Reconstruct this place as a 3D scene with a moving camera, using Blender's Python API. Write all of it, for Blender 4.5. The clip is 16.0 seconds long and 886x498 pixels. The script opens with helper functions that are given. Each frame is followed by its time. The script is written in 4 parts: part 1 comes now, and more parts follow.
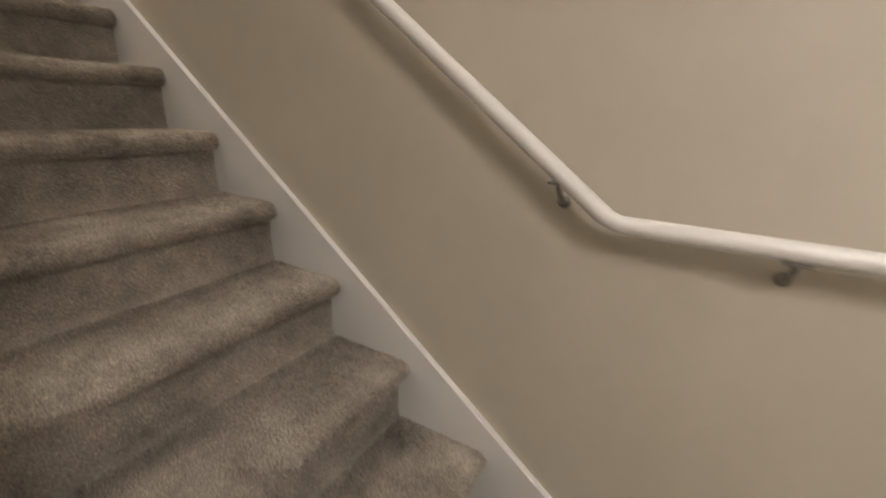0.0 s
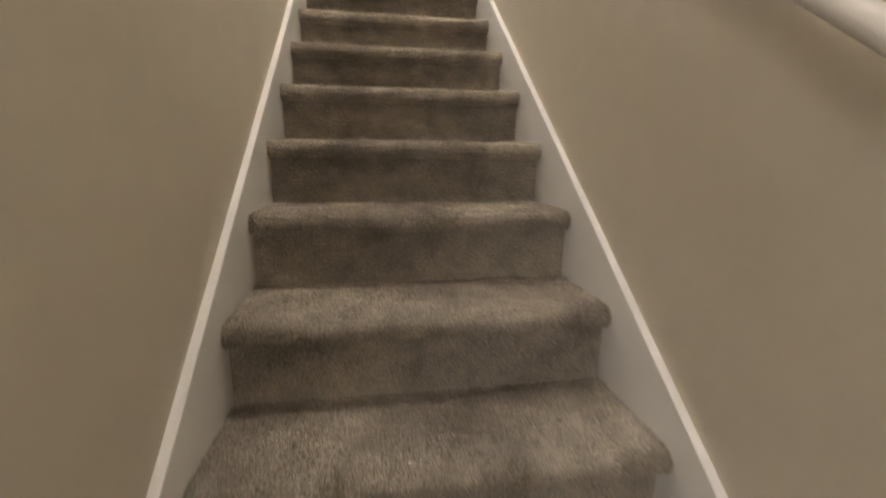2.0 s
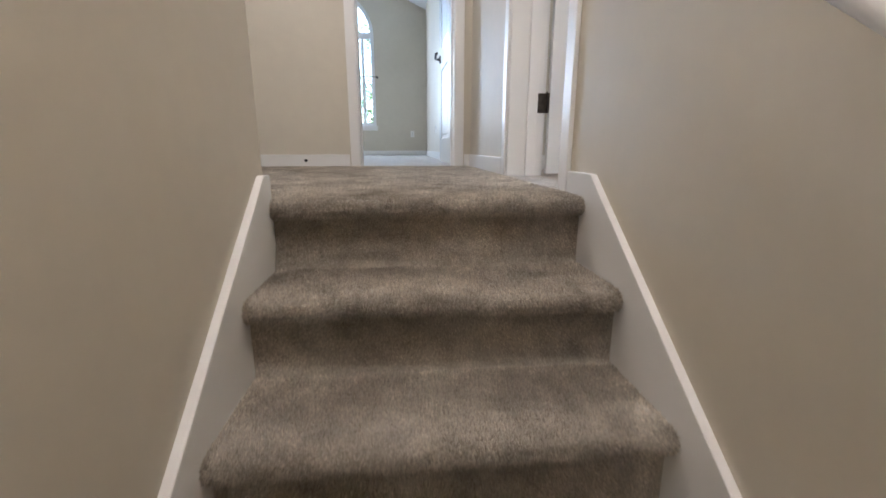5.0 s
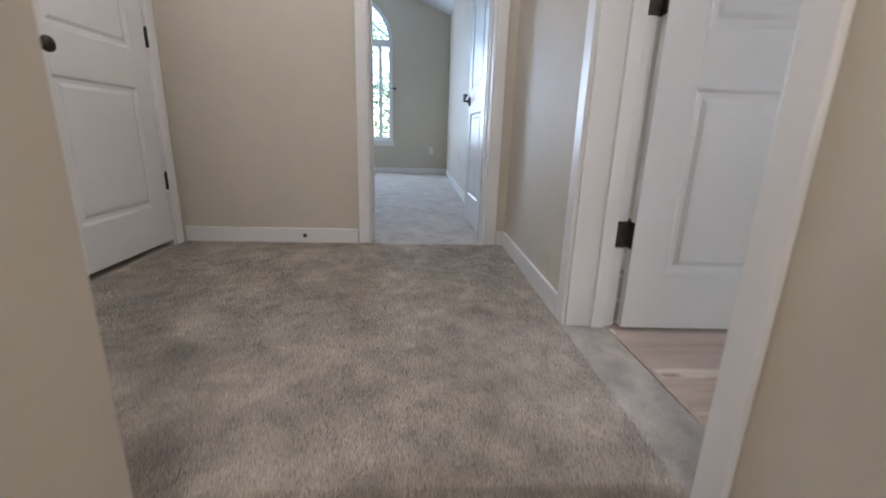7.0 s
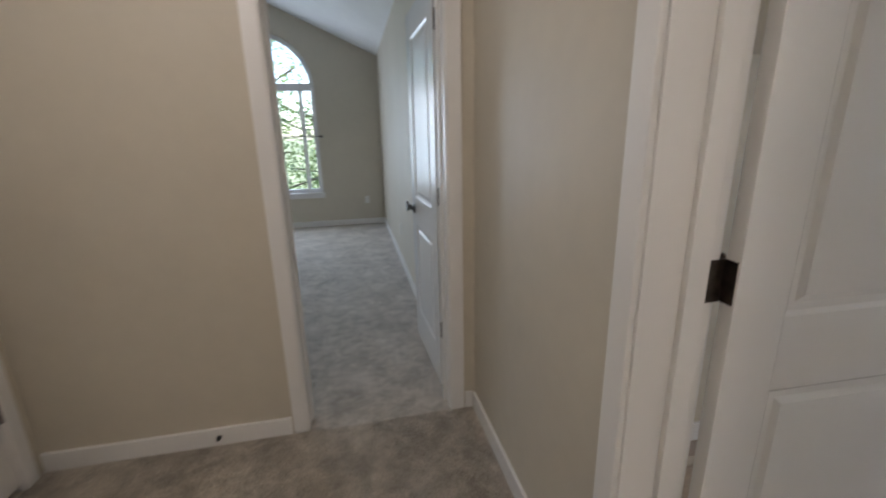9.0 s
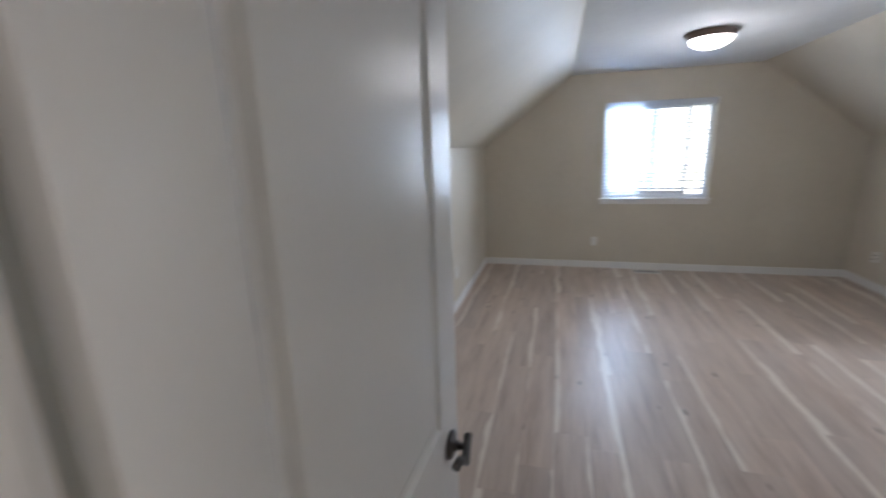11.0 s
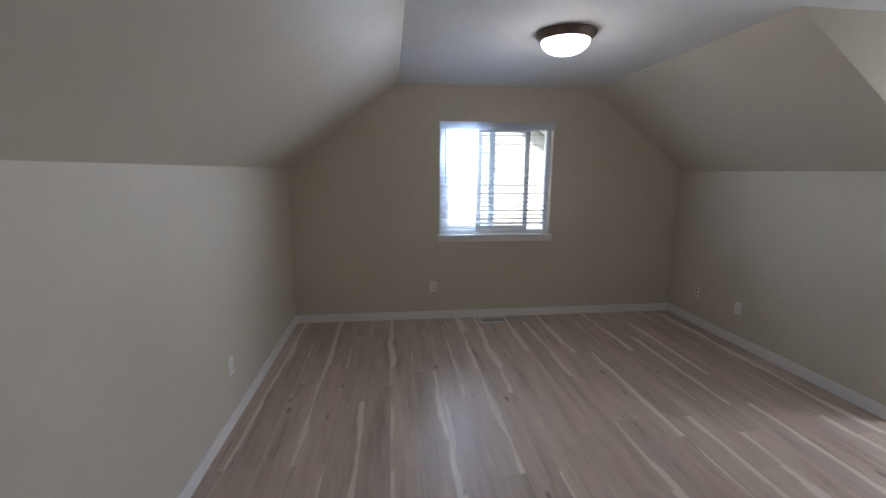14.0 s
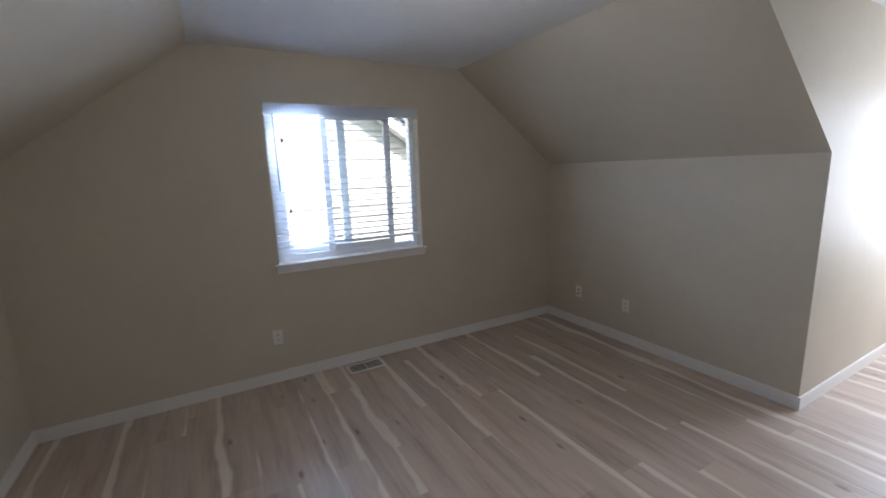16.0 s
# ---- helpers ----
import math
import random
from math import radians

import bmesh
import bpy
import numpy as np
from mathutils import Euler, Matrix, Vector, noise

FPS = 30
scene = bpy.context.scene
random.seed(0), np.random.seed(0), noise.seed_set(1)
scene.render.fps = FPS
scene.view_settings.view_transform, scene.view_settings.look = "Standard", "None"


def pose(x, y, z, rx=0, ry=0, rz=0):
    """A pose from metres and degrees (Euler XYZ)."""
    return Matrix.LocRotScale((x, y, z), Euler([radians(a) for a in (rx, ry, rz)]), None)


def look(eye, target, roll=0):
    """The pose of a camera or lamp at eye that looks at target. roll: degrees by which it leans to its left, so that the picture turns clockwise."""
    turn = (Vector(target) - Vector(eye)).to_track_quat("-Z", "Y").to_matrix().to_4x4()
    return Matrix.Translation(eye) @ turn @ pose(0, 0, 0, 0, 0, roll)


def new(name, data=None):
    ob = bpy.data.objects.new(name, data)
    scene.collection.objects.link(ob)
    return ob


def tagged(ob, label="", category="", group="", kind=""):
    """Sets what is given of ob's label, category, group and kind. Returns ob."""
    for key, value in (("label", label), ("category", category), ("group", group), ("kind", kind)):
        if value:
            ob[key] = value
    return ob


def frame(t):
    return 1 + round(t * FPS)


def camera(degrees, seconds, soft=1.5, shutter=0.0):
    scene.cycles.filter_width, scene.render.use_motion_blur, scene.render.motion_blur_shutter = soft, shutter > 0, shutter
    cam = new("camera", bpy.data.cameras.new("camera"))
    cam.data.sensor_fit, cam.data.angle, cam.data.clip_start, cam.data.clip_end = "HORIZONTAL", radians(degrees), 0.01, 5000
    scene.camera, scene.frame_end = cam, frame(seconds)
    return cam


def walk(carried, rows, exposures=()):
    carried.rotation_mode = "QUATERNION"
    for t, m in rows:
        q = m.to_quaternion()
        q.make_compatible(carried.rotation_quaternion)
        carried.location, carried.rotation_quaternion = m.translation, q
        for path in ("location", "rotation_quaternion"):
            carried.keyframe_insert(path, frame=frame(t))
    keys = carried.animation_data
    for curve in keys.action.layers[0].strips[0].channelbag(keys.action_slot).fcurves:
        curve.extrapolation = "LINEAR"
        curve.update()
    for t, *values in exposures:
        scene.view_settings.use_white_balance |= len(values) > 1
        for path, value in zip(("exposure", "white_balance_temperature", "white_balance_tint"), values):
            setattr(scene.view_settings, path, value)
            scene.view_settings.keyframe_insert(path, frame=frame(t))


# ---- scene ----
cam = camera(93.3, 16.0, soft=1.6, shutter=0.4)
PATH = [
    (0, (-0.823, -5.068, -1.201), (0.829, -4.133, -1.832), 2.1),
    (0.5, (-0.64, -5.0, -1.092), (0.705, -3.657, -1.715), -1.6),
    (1, (-0.61, -4.865, -0.974), (0.348, -3.188, -1.493), 0.7),
    (1.5, (-0.579, -4.629, -0.859), (0.044, -2.785, -1.318), 2.4),
    (2, (-0.537, -4.38, -0.768), (-0.231, -2.456, -1.219), 0.7),
    (2.5, (-0.49, -4.177, -0.566), (-0.379, -2.236, -1.036), 0.8),
    (3, (-0.533, -4.007, -0.406), (-0.393, -2.066, -0.868), 2.7),
    (3.5, (-0.532, -3.778, -0.253), (-0.393, -1.838, -0.719), 2.0),
    (4, (-0.586, -3.599, -0.148), (-0.48, -1.656, -0.611), 1.6),
    (4.5, (-0.526, -3.39, -0.015), (-0.342, -1.451, -0.465), 0.9),
    (5, (-0.504, -3.214, 0.133), (-0.327, -1.277, -0.336), 0.0),
    (5.2, (-0.521, -3.158, 0.189), (-0.348, -1.226, -0.3), 0.7),
    (7.3, (-0.534, -2.399, 0.768), (-0.43, -0.471, 0.243), 1.8),
    (7.5, (-0.527, -2.329, 0.847), (-0.45, -0.399, 0.326), 1.6),
    (7.8, (-0.565, -2.239, 0.908), (-0.548, -0.308, 0.389), 1.2),
    (8, (-0.604, -2.168, 0.975), (-0.598, -0.235, 0.461), 1.1),
    (8.2, (-0.604, -2.112, 1.076), (-0.593, -0.178, 0.567), 0.8),
    (10.3, (-0.208, -1.465, 1.527), (1.241, -0.192, 1.0), -3.9),
    (10.5, (-0.15, -1.487, 1.556), (1.410, -0.342, 1.050), -4.3),
    (10.6, (-0.118, -1.492, 1.575), (1.486, -0.415, 1.082), -4.2),
    (11, (0.03, -1.441, 1.593), (1.906, -0.92, 1.134), -1.9),
    (11.5, (0.144, -1.417, 1.632), (2.1, -1.535, 1.234), -0.2),
    (12, (0.335, -1.468, 1.629), (2.287, -1.685, 1.251), -1.2),
    (12.5, (0.546, -1.587, 1.625), (2.505, -1.789, 1.274), -1.3),
    (13, (0.811, -1.552, 1.61), (2.768, -1.762, 1.257), -1.0),
    (13.5, (1.091, -1.515, 1.588), (3.044, -1.752, 1.226), -0.6),
    (14, (1.409, -1.49, 1.588), (3.361, -1.732, 1.224), 0.4),
    (14.5, (1.719, -1.466, 1.563), (3.662, -1.762, 1.195), 1.0),
    (15, (1.988, -1.421, 1.555), (3.818, -2.147, 1.2), -1.0),
    (15.5, (2.215, -1.409, 1.555), (3.978, -2.28, 1.192), -1.9),
    (16, (2.486, -1.564, 1.579), (4.201, -2.525, 1.21), -1.9),
]
EXPOSURES = [(0.0, 3.85, 6150, 13), (1.5, 4.0, 6150, 12), (2.5, 4.1, 6100, 12), (3.5, 3.95, 6050, 12), (4.5, 3.75, 5850, 14), (5.2, 3.45, 5650, 15), (7.3, 3.05, 5550, 16), (8.2, 2.8, 6400, 16), (10.3, 2.1, 5600, 14), (11.0, 2.3, 5700, 14), (11.5, 1.85, 5850, 14), (12.0, 1.58, 5900, 15), (14.5, 1.55, 6000, 17), (15.0, 1.65, 6000, 17), (15.5, 1.25, 6000, 18), (16.0, 1.55, 5950, 17)]
walk(cam, [(t, look(eye, target, roll)) for t, eye, target, roll in PATH], EXPOSURES)

# ---- world, sun, lamps ----
world = bpy.data.worlds.new("sky")
scene.world = world
world.use_nodes = True
wn = world.node_tree
sky = wn.nodes.new("ShaderNodeTexSky")
sky.sky_type = "NISHITA"
sky.sun_disc = False
sky.sun_elevation = radians(52)
sky.sun_rotation = radians(-90)
wn.links.new(sky.outputs[0], wn.nodes["Background"].inputs[0])
wn.nodes["Background"].inputs[1].default_value = 0.15

sun_data = bpy.data.lights.new("sun", "SUN")
sun_data.energy = 4.5
sun_data.angle = radians(0.6)
sun_data.color = (1.0, 0.95, 0.87)
sun = new("sun", sun_data)
sun.matrix_world = look((-20, -3, 26), (0, -2, 0))


def area_lamp(name, eye, target, sx, sy, watts, colour):
    data = bpy.data.lights.new(name, "AREA")
    data.shape, data.size, data.size_y, data.energy, data.color = "RECTANGLE", sx, sy, watts, colour
    ob = new(name, data)
    ob.matrix_world = look(eye, target)
    return ob


def bulb(name, place, watts, colour, radius=0.1):
    data = bpy.data.lights.new(name, "POINT")
    data.energy, data.color, data.shadow_soft_size = watts, colour, radius
    ob = new(name, data)
    ob.location = place
    return ob


# daylight standing in at the dormer's window and the front room's tall window
area_lamp("dormer_daylight", (2.93, -6.89, 1.45), (2.93, 0, 1.2), 0.95, 1.28, 16, (0.88, 0.94, 1.0))
area_lamp("front_room_daylight", (-1.98, 5.02, 1.35), (-1.98, 0, 1.0), 0.9, 1.5, 8.5, (0.76, 0.88, 1.0))
area_lamp("bedroom_daylight", (5.955, -2.225, 1.5), (2.2, -3.0, 0.9), 0.36, 1.04, 9.5, (0.70, 0.85, 1.0))
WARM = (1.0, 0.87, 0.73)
# hall and lower-hall bulbs are added light; no lamp is seen there
bulb("unseen_hall_bulb", (-1.05, -1.0, 2.24), 0.95, WARM, 0.15)
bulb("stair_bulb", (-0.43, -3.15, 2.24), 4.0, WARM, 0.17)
bulb("unseen_lower_bulb", (-1.15, -5.8, -0.44), 2.3, WARM, 0.23)
bulb("bedroom_bulb", (4.10, -2.585, 2.34), 2.6, (1.0, 0.93, 0.84), 0.09)

# ---- materials ----


def material(name):
    m = bpy.data.materials.new(name)
    m.use_nodes = True
    return m, m.node_tree, m.node_tree.nodes["Principled BSDF"]


def noise_node(nt, scale, detail=4.0, vec=None, rough=0.55):
    n = nt.nodes.new("ShaderNodeTexNoise")
    n.inputs["Scale"].default_value = scale
    n.inputs["Detail"].default_value = detail
    n.inputs["Roughness"].default_value = rough
    if vec is not None:
        nt.links.new(vec, n.inputs["Vector"])
    return n.outputs["Fac"]


def ramp(nt, fac, stops):
    r = nt.nodes.new("ShaderNodeValToRGB")
    el = r.color_ramp.elements
    el[0].position, el[0].color = stops[0][0], (*stops[0][1], 1)
    el[1].position, el[1].color = stops[-1][0], (*stops[-1][1], 1)
    for p, c in stops[1:-1]:
        e = el.new(p)
        e.color = (*c, 1)
    nt.links.new(fac, r.inputs[0])
    return r.outputs[0]


def value(nt, op, a, b=None, c=None):
    n = nt.nodes.new("ShaderNodeMath")
    n.operation = op
    for i, v in enumerate((a, b, c)):
        if v is None:
            continue
        if isinstance(v, (int, float)):
            n.inputs[i].default_value = v
        else:
            nt.links.new(v, n.inputs[i])
    return n.outputs[0]


def mix(nt, fac, a, b, blend="MIX"):
    n = nt.nodes.new("ShaderNodeMix")
    n.data_type, n.blend_type = "RGBA", blend
    for sock, v in ((n.inputs[0], fac), (n.inputs[6], a), (n.inputs[7], b)):
        if isinstance(v, (int, float)):
            sock.default_value = v
        elif isinstance(v, tuple):
            sock.default_value = (*v, 1)
        else:
            nt.links.new(v, sock)
    return n.outputs[2]


def bump(nt, bsdf, height, strength=0.2, distance=0.002):
    b = nt.nodes.new("ShaderNodeBump")
    b.inputs["Strength"].default_value = strength
    b.inputs["Distance"].default_value = distance
    nt.links.new(height, b.inputs["Height"])
    nt.links.new(b.outputs[0], bsdf.inputs["Normal"])


def world_pos(nt):
    return nt.nodes.new("ShaderNodeNewGeometry").outputs["Position"]


def object_pos(nt):
    return nt.nodes.new("ShaderNodeTexCoord").outputs["Object"]


def stretched(nt, vec, scale):
    n = nt.nodes.new("ShaderNodeMapping")
    n.inputs["Scale"].default_value = scale
    nt.links.new(vec, n.inputs["Vector"])
    return n.outputs[0]


def paint(name, colour, rough, peel=0.12, vary=0.05, coat=0.0):
    """Rolled or brushed paint: faint cloudiness, scuffs and orange peel."""
    m, nt, b = material(name)
    p = world_pos(nt)
    cloud = noise_node(nt, 1.7, 3, p)
    scuff = noise_node(nt, 14, 5, p)
    lo = tuple(c * (1 - vary) for c in colour)
    hi = tuple(min(1, c * (1 + vary)) for c in colour)
    both = value(nt, "MULTIPLY_ADD", scuff, 0.35, value(nt, "MULTIPLY", cloud, 0.65))
    nt.links.new(ramp(nt, both, [(0.3, lo), (0.7, hi)]), b.inputs["Base Color"])
    rr = value(nt, "MULTIPLY_ADD", scuff, 0.05, rough - 0.025)
    nt.links.new(rr, b.inputs["Roughness"])
    b.inputs["Specular IOR Level"].default_value = 0.4
    b.inputs["Coat Weight"].default_value = coat
    bump(nt, b, noise_node(nt, 260, 3, p), peel, 0.0012)
    return m


def enamel(name, colour, rough):
    """Smooth brushed enamel with faint broad unevenness."""
    m, nt, b = material(name)
    p = world_pos(nt)
    cloud = noise_node(nt, 2.3, 2, p)
    lo, hi = tuple(c * 0.975 for c in colour), tuple(min(1, c * 1.02) for c in colour)
    nt.links.new(ramp(nt, cloud, [(0.3, lo), (0.7, hi)]), b.inputs["Base Color"])
    b.inputs["Roughness"].default_value = rough
    b.inputs["Specular IOR Level"].default_value = 0.45
    bump(nt, b, noise_node(nt, 9.0, 2, p), 0.08, 0.004)
    return m


WALL = paint("wall_paint", (0.60, 0.550, 0.458), 0.55, 0.2)
CEILING = paint("ceiling_paint", (0.76, 0.77, 0.77), 0.8, 0.3)
TRIM = enamel("trim_paint", (0.80, 0.79, 0.775), 0.33)
DOOR = enamel("door_paint", (0.80, 0.795, 0.785), 0.27)
RAIL = enamel("rail_paint", (0.82, 0.80, 0.77), 0.3)
PLASTIC = paint("white_plastic", (0.78, 0.77, 0.74), 0.35, 0.0, 0.01)


def blind_vinyl():
    """White vinyl that lets some light through."""
    m, nt, b = material("blind_vinyl")
    f = noise_node(nt, 30, 3, world_pos(nt))
    nt.links.new(ramp(nt, f, [(0.3, (0.80, 0.81, 0.82)), (0.7, (0.84, 0.85, 0.86))]), b.inputs["Base Color"])
    b.inputs["Roughness"].default_value = 0.4
    glow = nt.nodes.new("ShaderNodeBsdfTranslucent")
    glow.inputs[0].default_value = (0.8, 0.83, 0.88, 1)
    both = nt.nodes.new("ShaderNodeMixShader")
    both.inputs[0].default_value = 0.68
    nt.links.new(b.outputs[0], both.inputs[1])
    nt.links.new(glow.outputs[0], both.inputs[2])
    nt.links.new(both.outputs[0], nt.nodes["Material Output"].inputs[0])
    return m


BLIND = blind_vinyl()


def plain(name, colour, rough, metal=0.0, vary=0.15, scale=40):
    m, nt, b = material(name)
    f = noise_node(nt, scale, 4, object_pos(nt))
    lo = tuple(c * (1 - vary) for c in colour)
    hi = tuple(min(1, c * (1 + vary)) for c in colour)
    nt.links.new(ramp(nt, f, [(0.3, lo), (0.7, hi)]), b.inputs["Base Color"])
    b.inputs["Roughness"].default_value = rough
    b.inputs["Metallic"].default_value = metal
    return m


BRONZE = plain("oil_rubbed_bronze", (0.075, 0.06, 0.05), 0.38, 0.85, 0.3)
NICKEL = plain("dark_nickel", (0.13, 0.12, 0.115), 0.35, 0.85, 0.2)
PEWTER = plain("dark_pewter", (0.25, 0.235, 0.215), 0.42, 0.6, 0.2)
AGED = plain("aged_bronze", (0.22, 0.17, 0.15), 0.42, 0.6, 0.15)
# dark jacks and tassels, and the painted shade of slots and register
DARK = plain("dark_parts_and_slot_shade", (0.03, 0.03, 0.03), 0.7)
VINYL = paint("window_vinyl", (0.86, 0.87, 0.89), 0.4, 0.0, 0.02)
RUBBER = plain("black_rubber", (0.02, 0.02, 0.02), 0.6)
CORD = plain("blind_cord", (0.62, 0.62, 0.6), 0.8)
SUBFLOOR = plain("subfloor", (0.10, 0.085, 0.07), 0.9)


def carpet_material(name, pile):
    m, nt, b = material(name)
    p = world_pos(nt)
    warp = nt.nodes.new("ShaderNodeTexNoise")
    warp.inputs["Scale"].default_value = 4.0
    nt.links.new(p, warp.inputs["Vector"])
    add = nt.nodes.new("ShaderNodeVectorMath")
    add.operation = "MULTIPLY_ADD"
    add.inputs[1].default_value = (0.05, 0.05, 0.05)
    nt.links.new(warp.outputs["Color"], add.inputs[0])
    nt.links.new(p, add.inputs[2])
    q = add.outputs[0]
    big = noise_node(nt, 4.2, 5, q, 0.58)
    mid = noise_node(nt, 17.0, 4, q, 0.6)
    tuft = noise_node(nt, 230.0, 3, p, 0.7)
    both = value(nt, "MULTIPLY_ADD", mid, 0.42, value(nt, "MULTIPLY", big, 0.58))
    base = ramp(nt, both, [(0.36, (0.300, 0.266, 0.222)), (0.46, (0.395, 0.355, 0.300)), (0.54, (0.475, 0.430, 0.366)), (0.64, (0.585, 0.535, 0.463))])
    speck = ramp(nt, tuft, [(0.3, (0.62, 0.62, 0.62)), (0.7, (1.25, 1.25, 1.25))])
    if pile:
        info = nt.nodes.new("ShaderNodeNewGeometry")
        own = ramp(nt, info.outputs["Random Per Island"], [(0.0, (0.95, 0.95, 0.95)), (1.0, (1.6, 1.6, 1.6))])
        clump = ramp(nt, tuft, [(0.36, (0.55, 0.55, 0.55)), (0.60, (1.28, 1.28, 1.28))])
        speck = mix(nt, 1.0, own, clump, "MULTIPLY")
    nt.links.new(mix(nt, 1.0, base, speck, "MULTIPLY"), b.inputs["Base Color"])
    b.inputs["Roughness"].default_value = 0.95
    b.inputs["Specular IOR Level"].default_value = 0.1
    b.inputs["Sheen Weight"].default_value = 0.55
    b.inputs["Sheen Roughness"].default_value = 0.5
    if pile:
        glow = nt.nodes.new("ShaderNodeBsdfTranslucent")
        nt.links.new(mix(nt, 1.0, base, speck, "MULTIPLY"), glow.inputs[0])
        both_sides = nt.nodes.new("ShaderNodeMixShader")
        both_sides.inputs[0].default_value = 0.42
        nt.links.new(b.outputs[0], both_sides.inputs[1])
        nt.links.new(glow.outputs[0], both_sides.inputs[2])
        nt.links.new(both_sides.outputs[0], nt.nodes["Material Output"].inputs[0])
    else:
        h = value(nt, "MULTIPLY_ADD", tuft, 0.5, value(nt, "MULTIPLY", mid, 0.8))
        bump(nt, b, h, 0.9, 0.006)
    return m


CARPET = carpet_material("cut_pile_carpet", False)
PILE = carpet_material("carpet_tufts", True)


def plank_material():
    """Grey-brown hickory look: pale wavy sapwood along one edge of some boards, grain, small knots."""
    m, nt, b = material("plank_vinyl")
    info = nt.nodes.new("ShaderNodeObjectInfo")
    rnd = info.outputs["Random"]
    loc = info.outputs["Location"]
    add = nt.nodes.new("ShaderNodeVectorMath")
    add.operation = "ADD"
    pos = object_pos(nt)
    nt.links.new(pos, add.inputs[0])
    nt.links.new(loc, add.inputs[1])
    p = add.outputs[0]
    sep = nt.nodes.new("ShaderNodeSeparateXYZ")
    nt.links.new(pos, sep.inputs[0])
    grain = noise_node(nt, 1.0, 6, stretched(nt, p, (3.0, 60.0, 3.0)), 0.65)
    fig = noise_node(nt, 1.0, 4, stretched(nt, p, (1.2, 11.0, 1.0)), 0.6)
    both = value(nt, "MULTIPLY_ADD", grain, 0.32, value(nt, "MULTIPLY", fig, 0.68))
    heart = ramp(nt, both, [(0.3, (0.30, 0.225, 0.178)), (0.48, (0.50, 0.402, 0.335)), (0.7, (0.63, 0.53, 0.447))])
    tone = ramp(nt, rnd, [(0.0, (0.89, 0.89, 0.895)), (0.5, (1.0, 0.99, 0.98)), (1.0, (1.09, 1.07, 1.05))])
    heart = mix(nt, 1.0, heart, tone, "MULTIPLY")
    sap = ramp(nt, both, [(0.3, (0.66, 0.58, 0.49)), (0.7, (0.79, 0.72, 0.625))])
    wave = noise_node(nt, 1.0, 3, stretched(nt, p, (2.2, 0.6, 1.0)), 0.55)
    edge = value(nt, "MULTIPLY_ADD", value(nt, "SUBTRACT", wave, 0.5), 0.105, sep.outputs["Y"])
    other = value(nt, "MODULO", value(nt, "MULTIPLY", rnd, 17.31), 1.0)
    limit = value(nt, "MULTIPLY_ADD", other, 0.060, 0.040)
    mask = value(nt, "MULTIPLY", value(nt, "SUBTRACT", edge, limit), 70.0)
    mask = value(nt, "MINIMUM", value(nt, "MAXIMUM", mask, 0.0), 1.0)
    col = mix(nt, mask, heart, sap)
    knot = nt.nodes.new("ShaderNodeTexVoronoi")
    knot.inputs["Scale"].default_value = 1.0
    nt.links.new(stretched(nt, p, (2.5, 6.5, 1.0)), knot.inputs["Vector"])
    kd = value(nt, "MULTIPLY", value(nt, "SUBTRACT", knot.outputs["Distance"], 0.05), 16.0)
    kd = value(nt, "MINIMUM", value(nt, "MAXIMUM", kd, 0.0), 1.0)
    col = mix(nt, kd, mix(nt, 0.65, col, (0.10, 0.07, 0.05)), col)
    nt.links.new(col, b.inputs["Base Color"])
    nt.links.new(value(nt, "MULTIPLY_ADD", grain, 0.12, 0.33), b.inputs["Roughness"])
    b.inputs["Specular IOR Level"].default_value = 0.7
    bump(nt, b, grain, 0.18, 0.0012)
    return m


PLANK = plank_material()


def glass_material():
    m, nt, b = material("window_glass")
    out = nt.nodes["Material Output"]
    clear = nt.nodes.new("ShaderNodeBsdfTransparent")
    clear.inputs[0].default_value = (0.93, 0.96, 0.97, 1)
    gloss = nt.nodes.new("ShaderNodeBsdfGlossy")
    gloss.inputs["Roughness"].default_value = 0.03
    fres = nt.nodes.new("ShaderNodeFresnel")
    both = nt.nodes.new("ShaderNodeMixShader")
    nt.links.new(fres.outputs[0], both.inputs[0])
    nt.links.new(clear.outputs[0], both.inputs[1])
    nt.links.new(gloss.outputs[0], both.inputs[2])
    nt.links.new(both.outputs[0], out.inputs[0])
    return m


GLASS = glass_material()


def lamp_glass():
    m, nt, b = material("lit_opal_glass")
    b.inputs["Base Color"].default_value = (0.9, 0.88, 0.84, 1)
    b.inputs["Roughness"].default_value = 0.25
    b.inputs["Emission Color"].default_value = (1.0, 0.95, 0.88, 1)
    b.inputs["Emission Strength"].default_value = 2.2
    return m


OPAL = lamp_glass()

# ---- building helpers ----


def bm_box(bm, x0, x1, y0, y1, z0, z1, bev=0.0):
    vs = [bm.verts.new((x, y, z)) for z in (z0, z1) for x, y in ((x0, y0), (x1, y0), (x1, y1), (x0, y1))]
    fs = [bm.faces.new([vs[i] for i in q]) for q in ((3, 2, 1, 0), (4, 5, 6, 7), (0, 1, 5, 4), (1, 2, 6, 5), (2, 3, 7, 6), (3, 0, 4, 7))]
    if bev:
        es = list({e for f in fs for e in f.edges})
        bmesh.ops.bevel(bm, geom=es, offset=bev, segments=2, affect="EDGES", profile=0.6)
    return fs


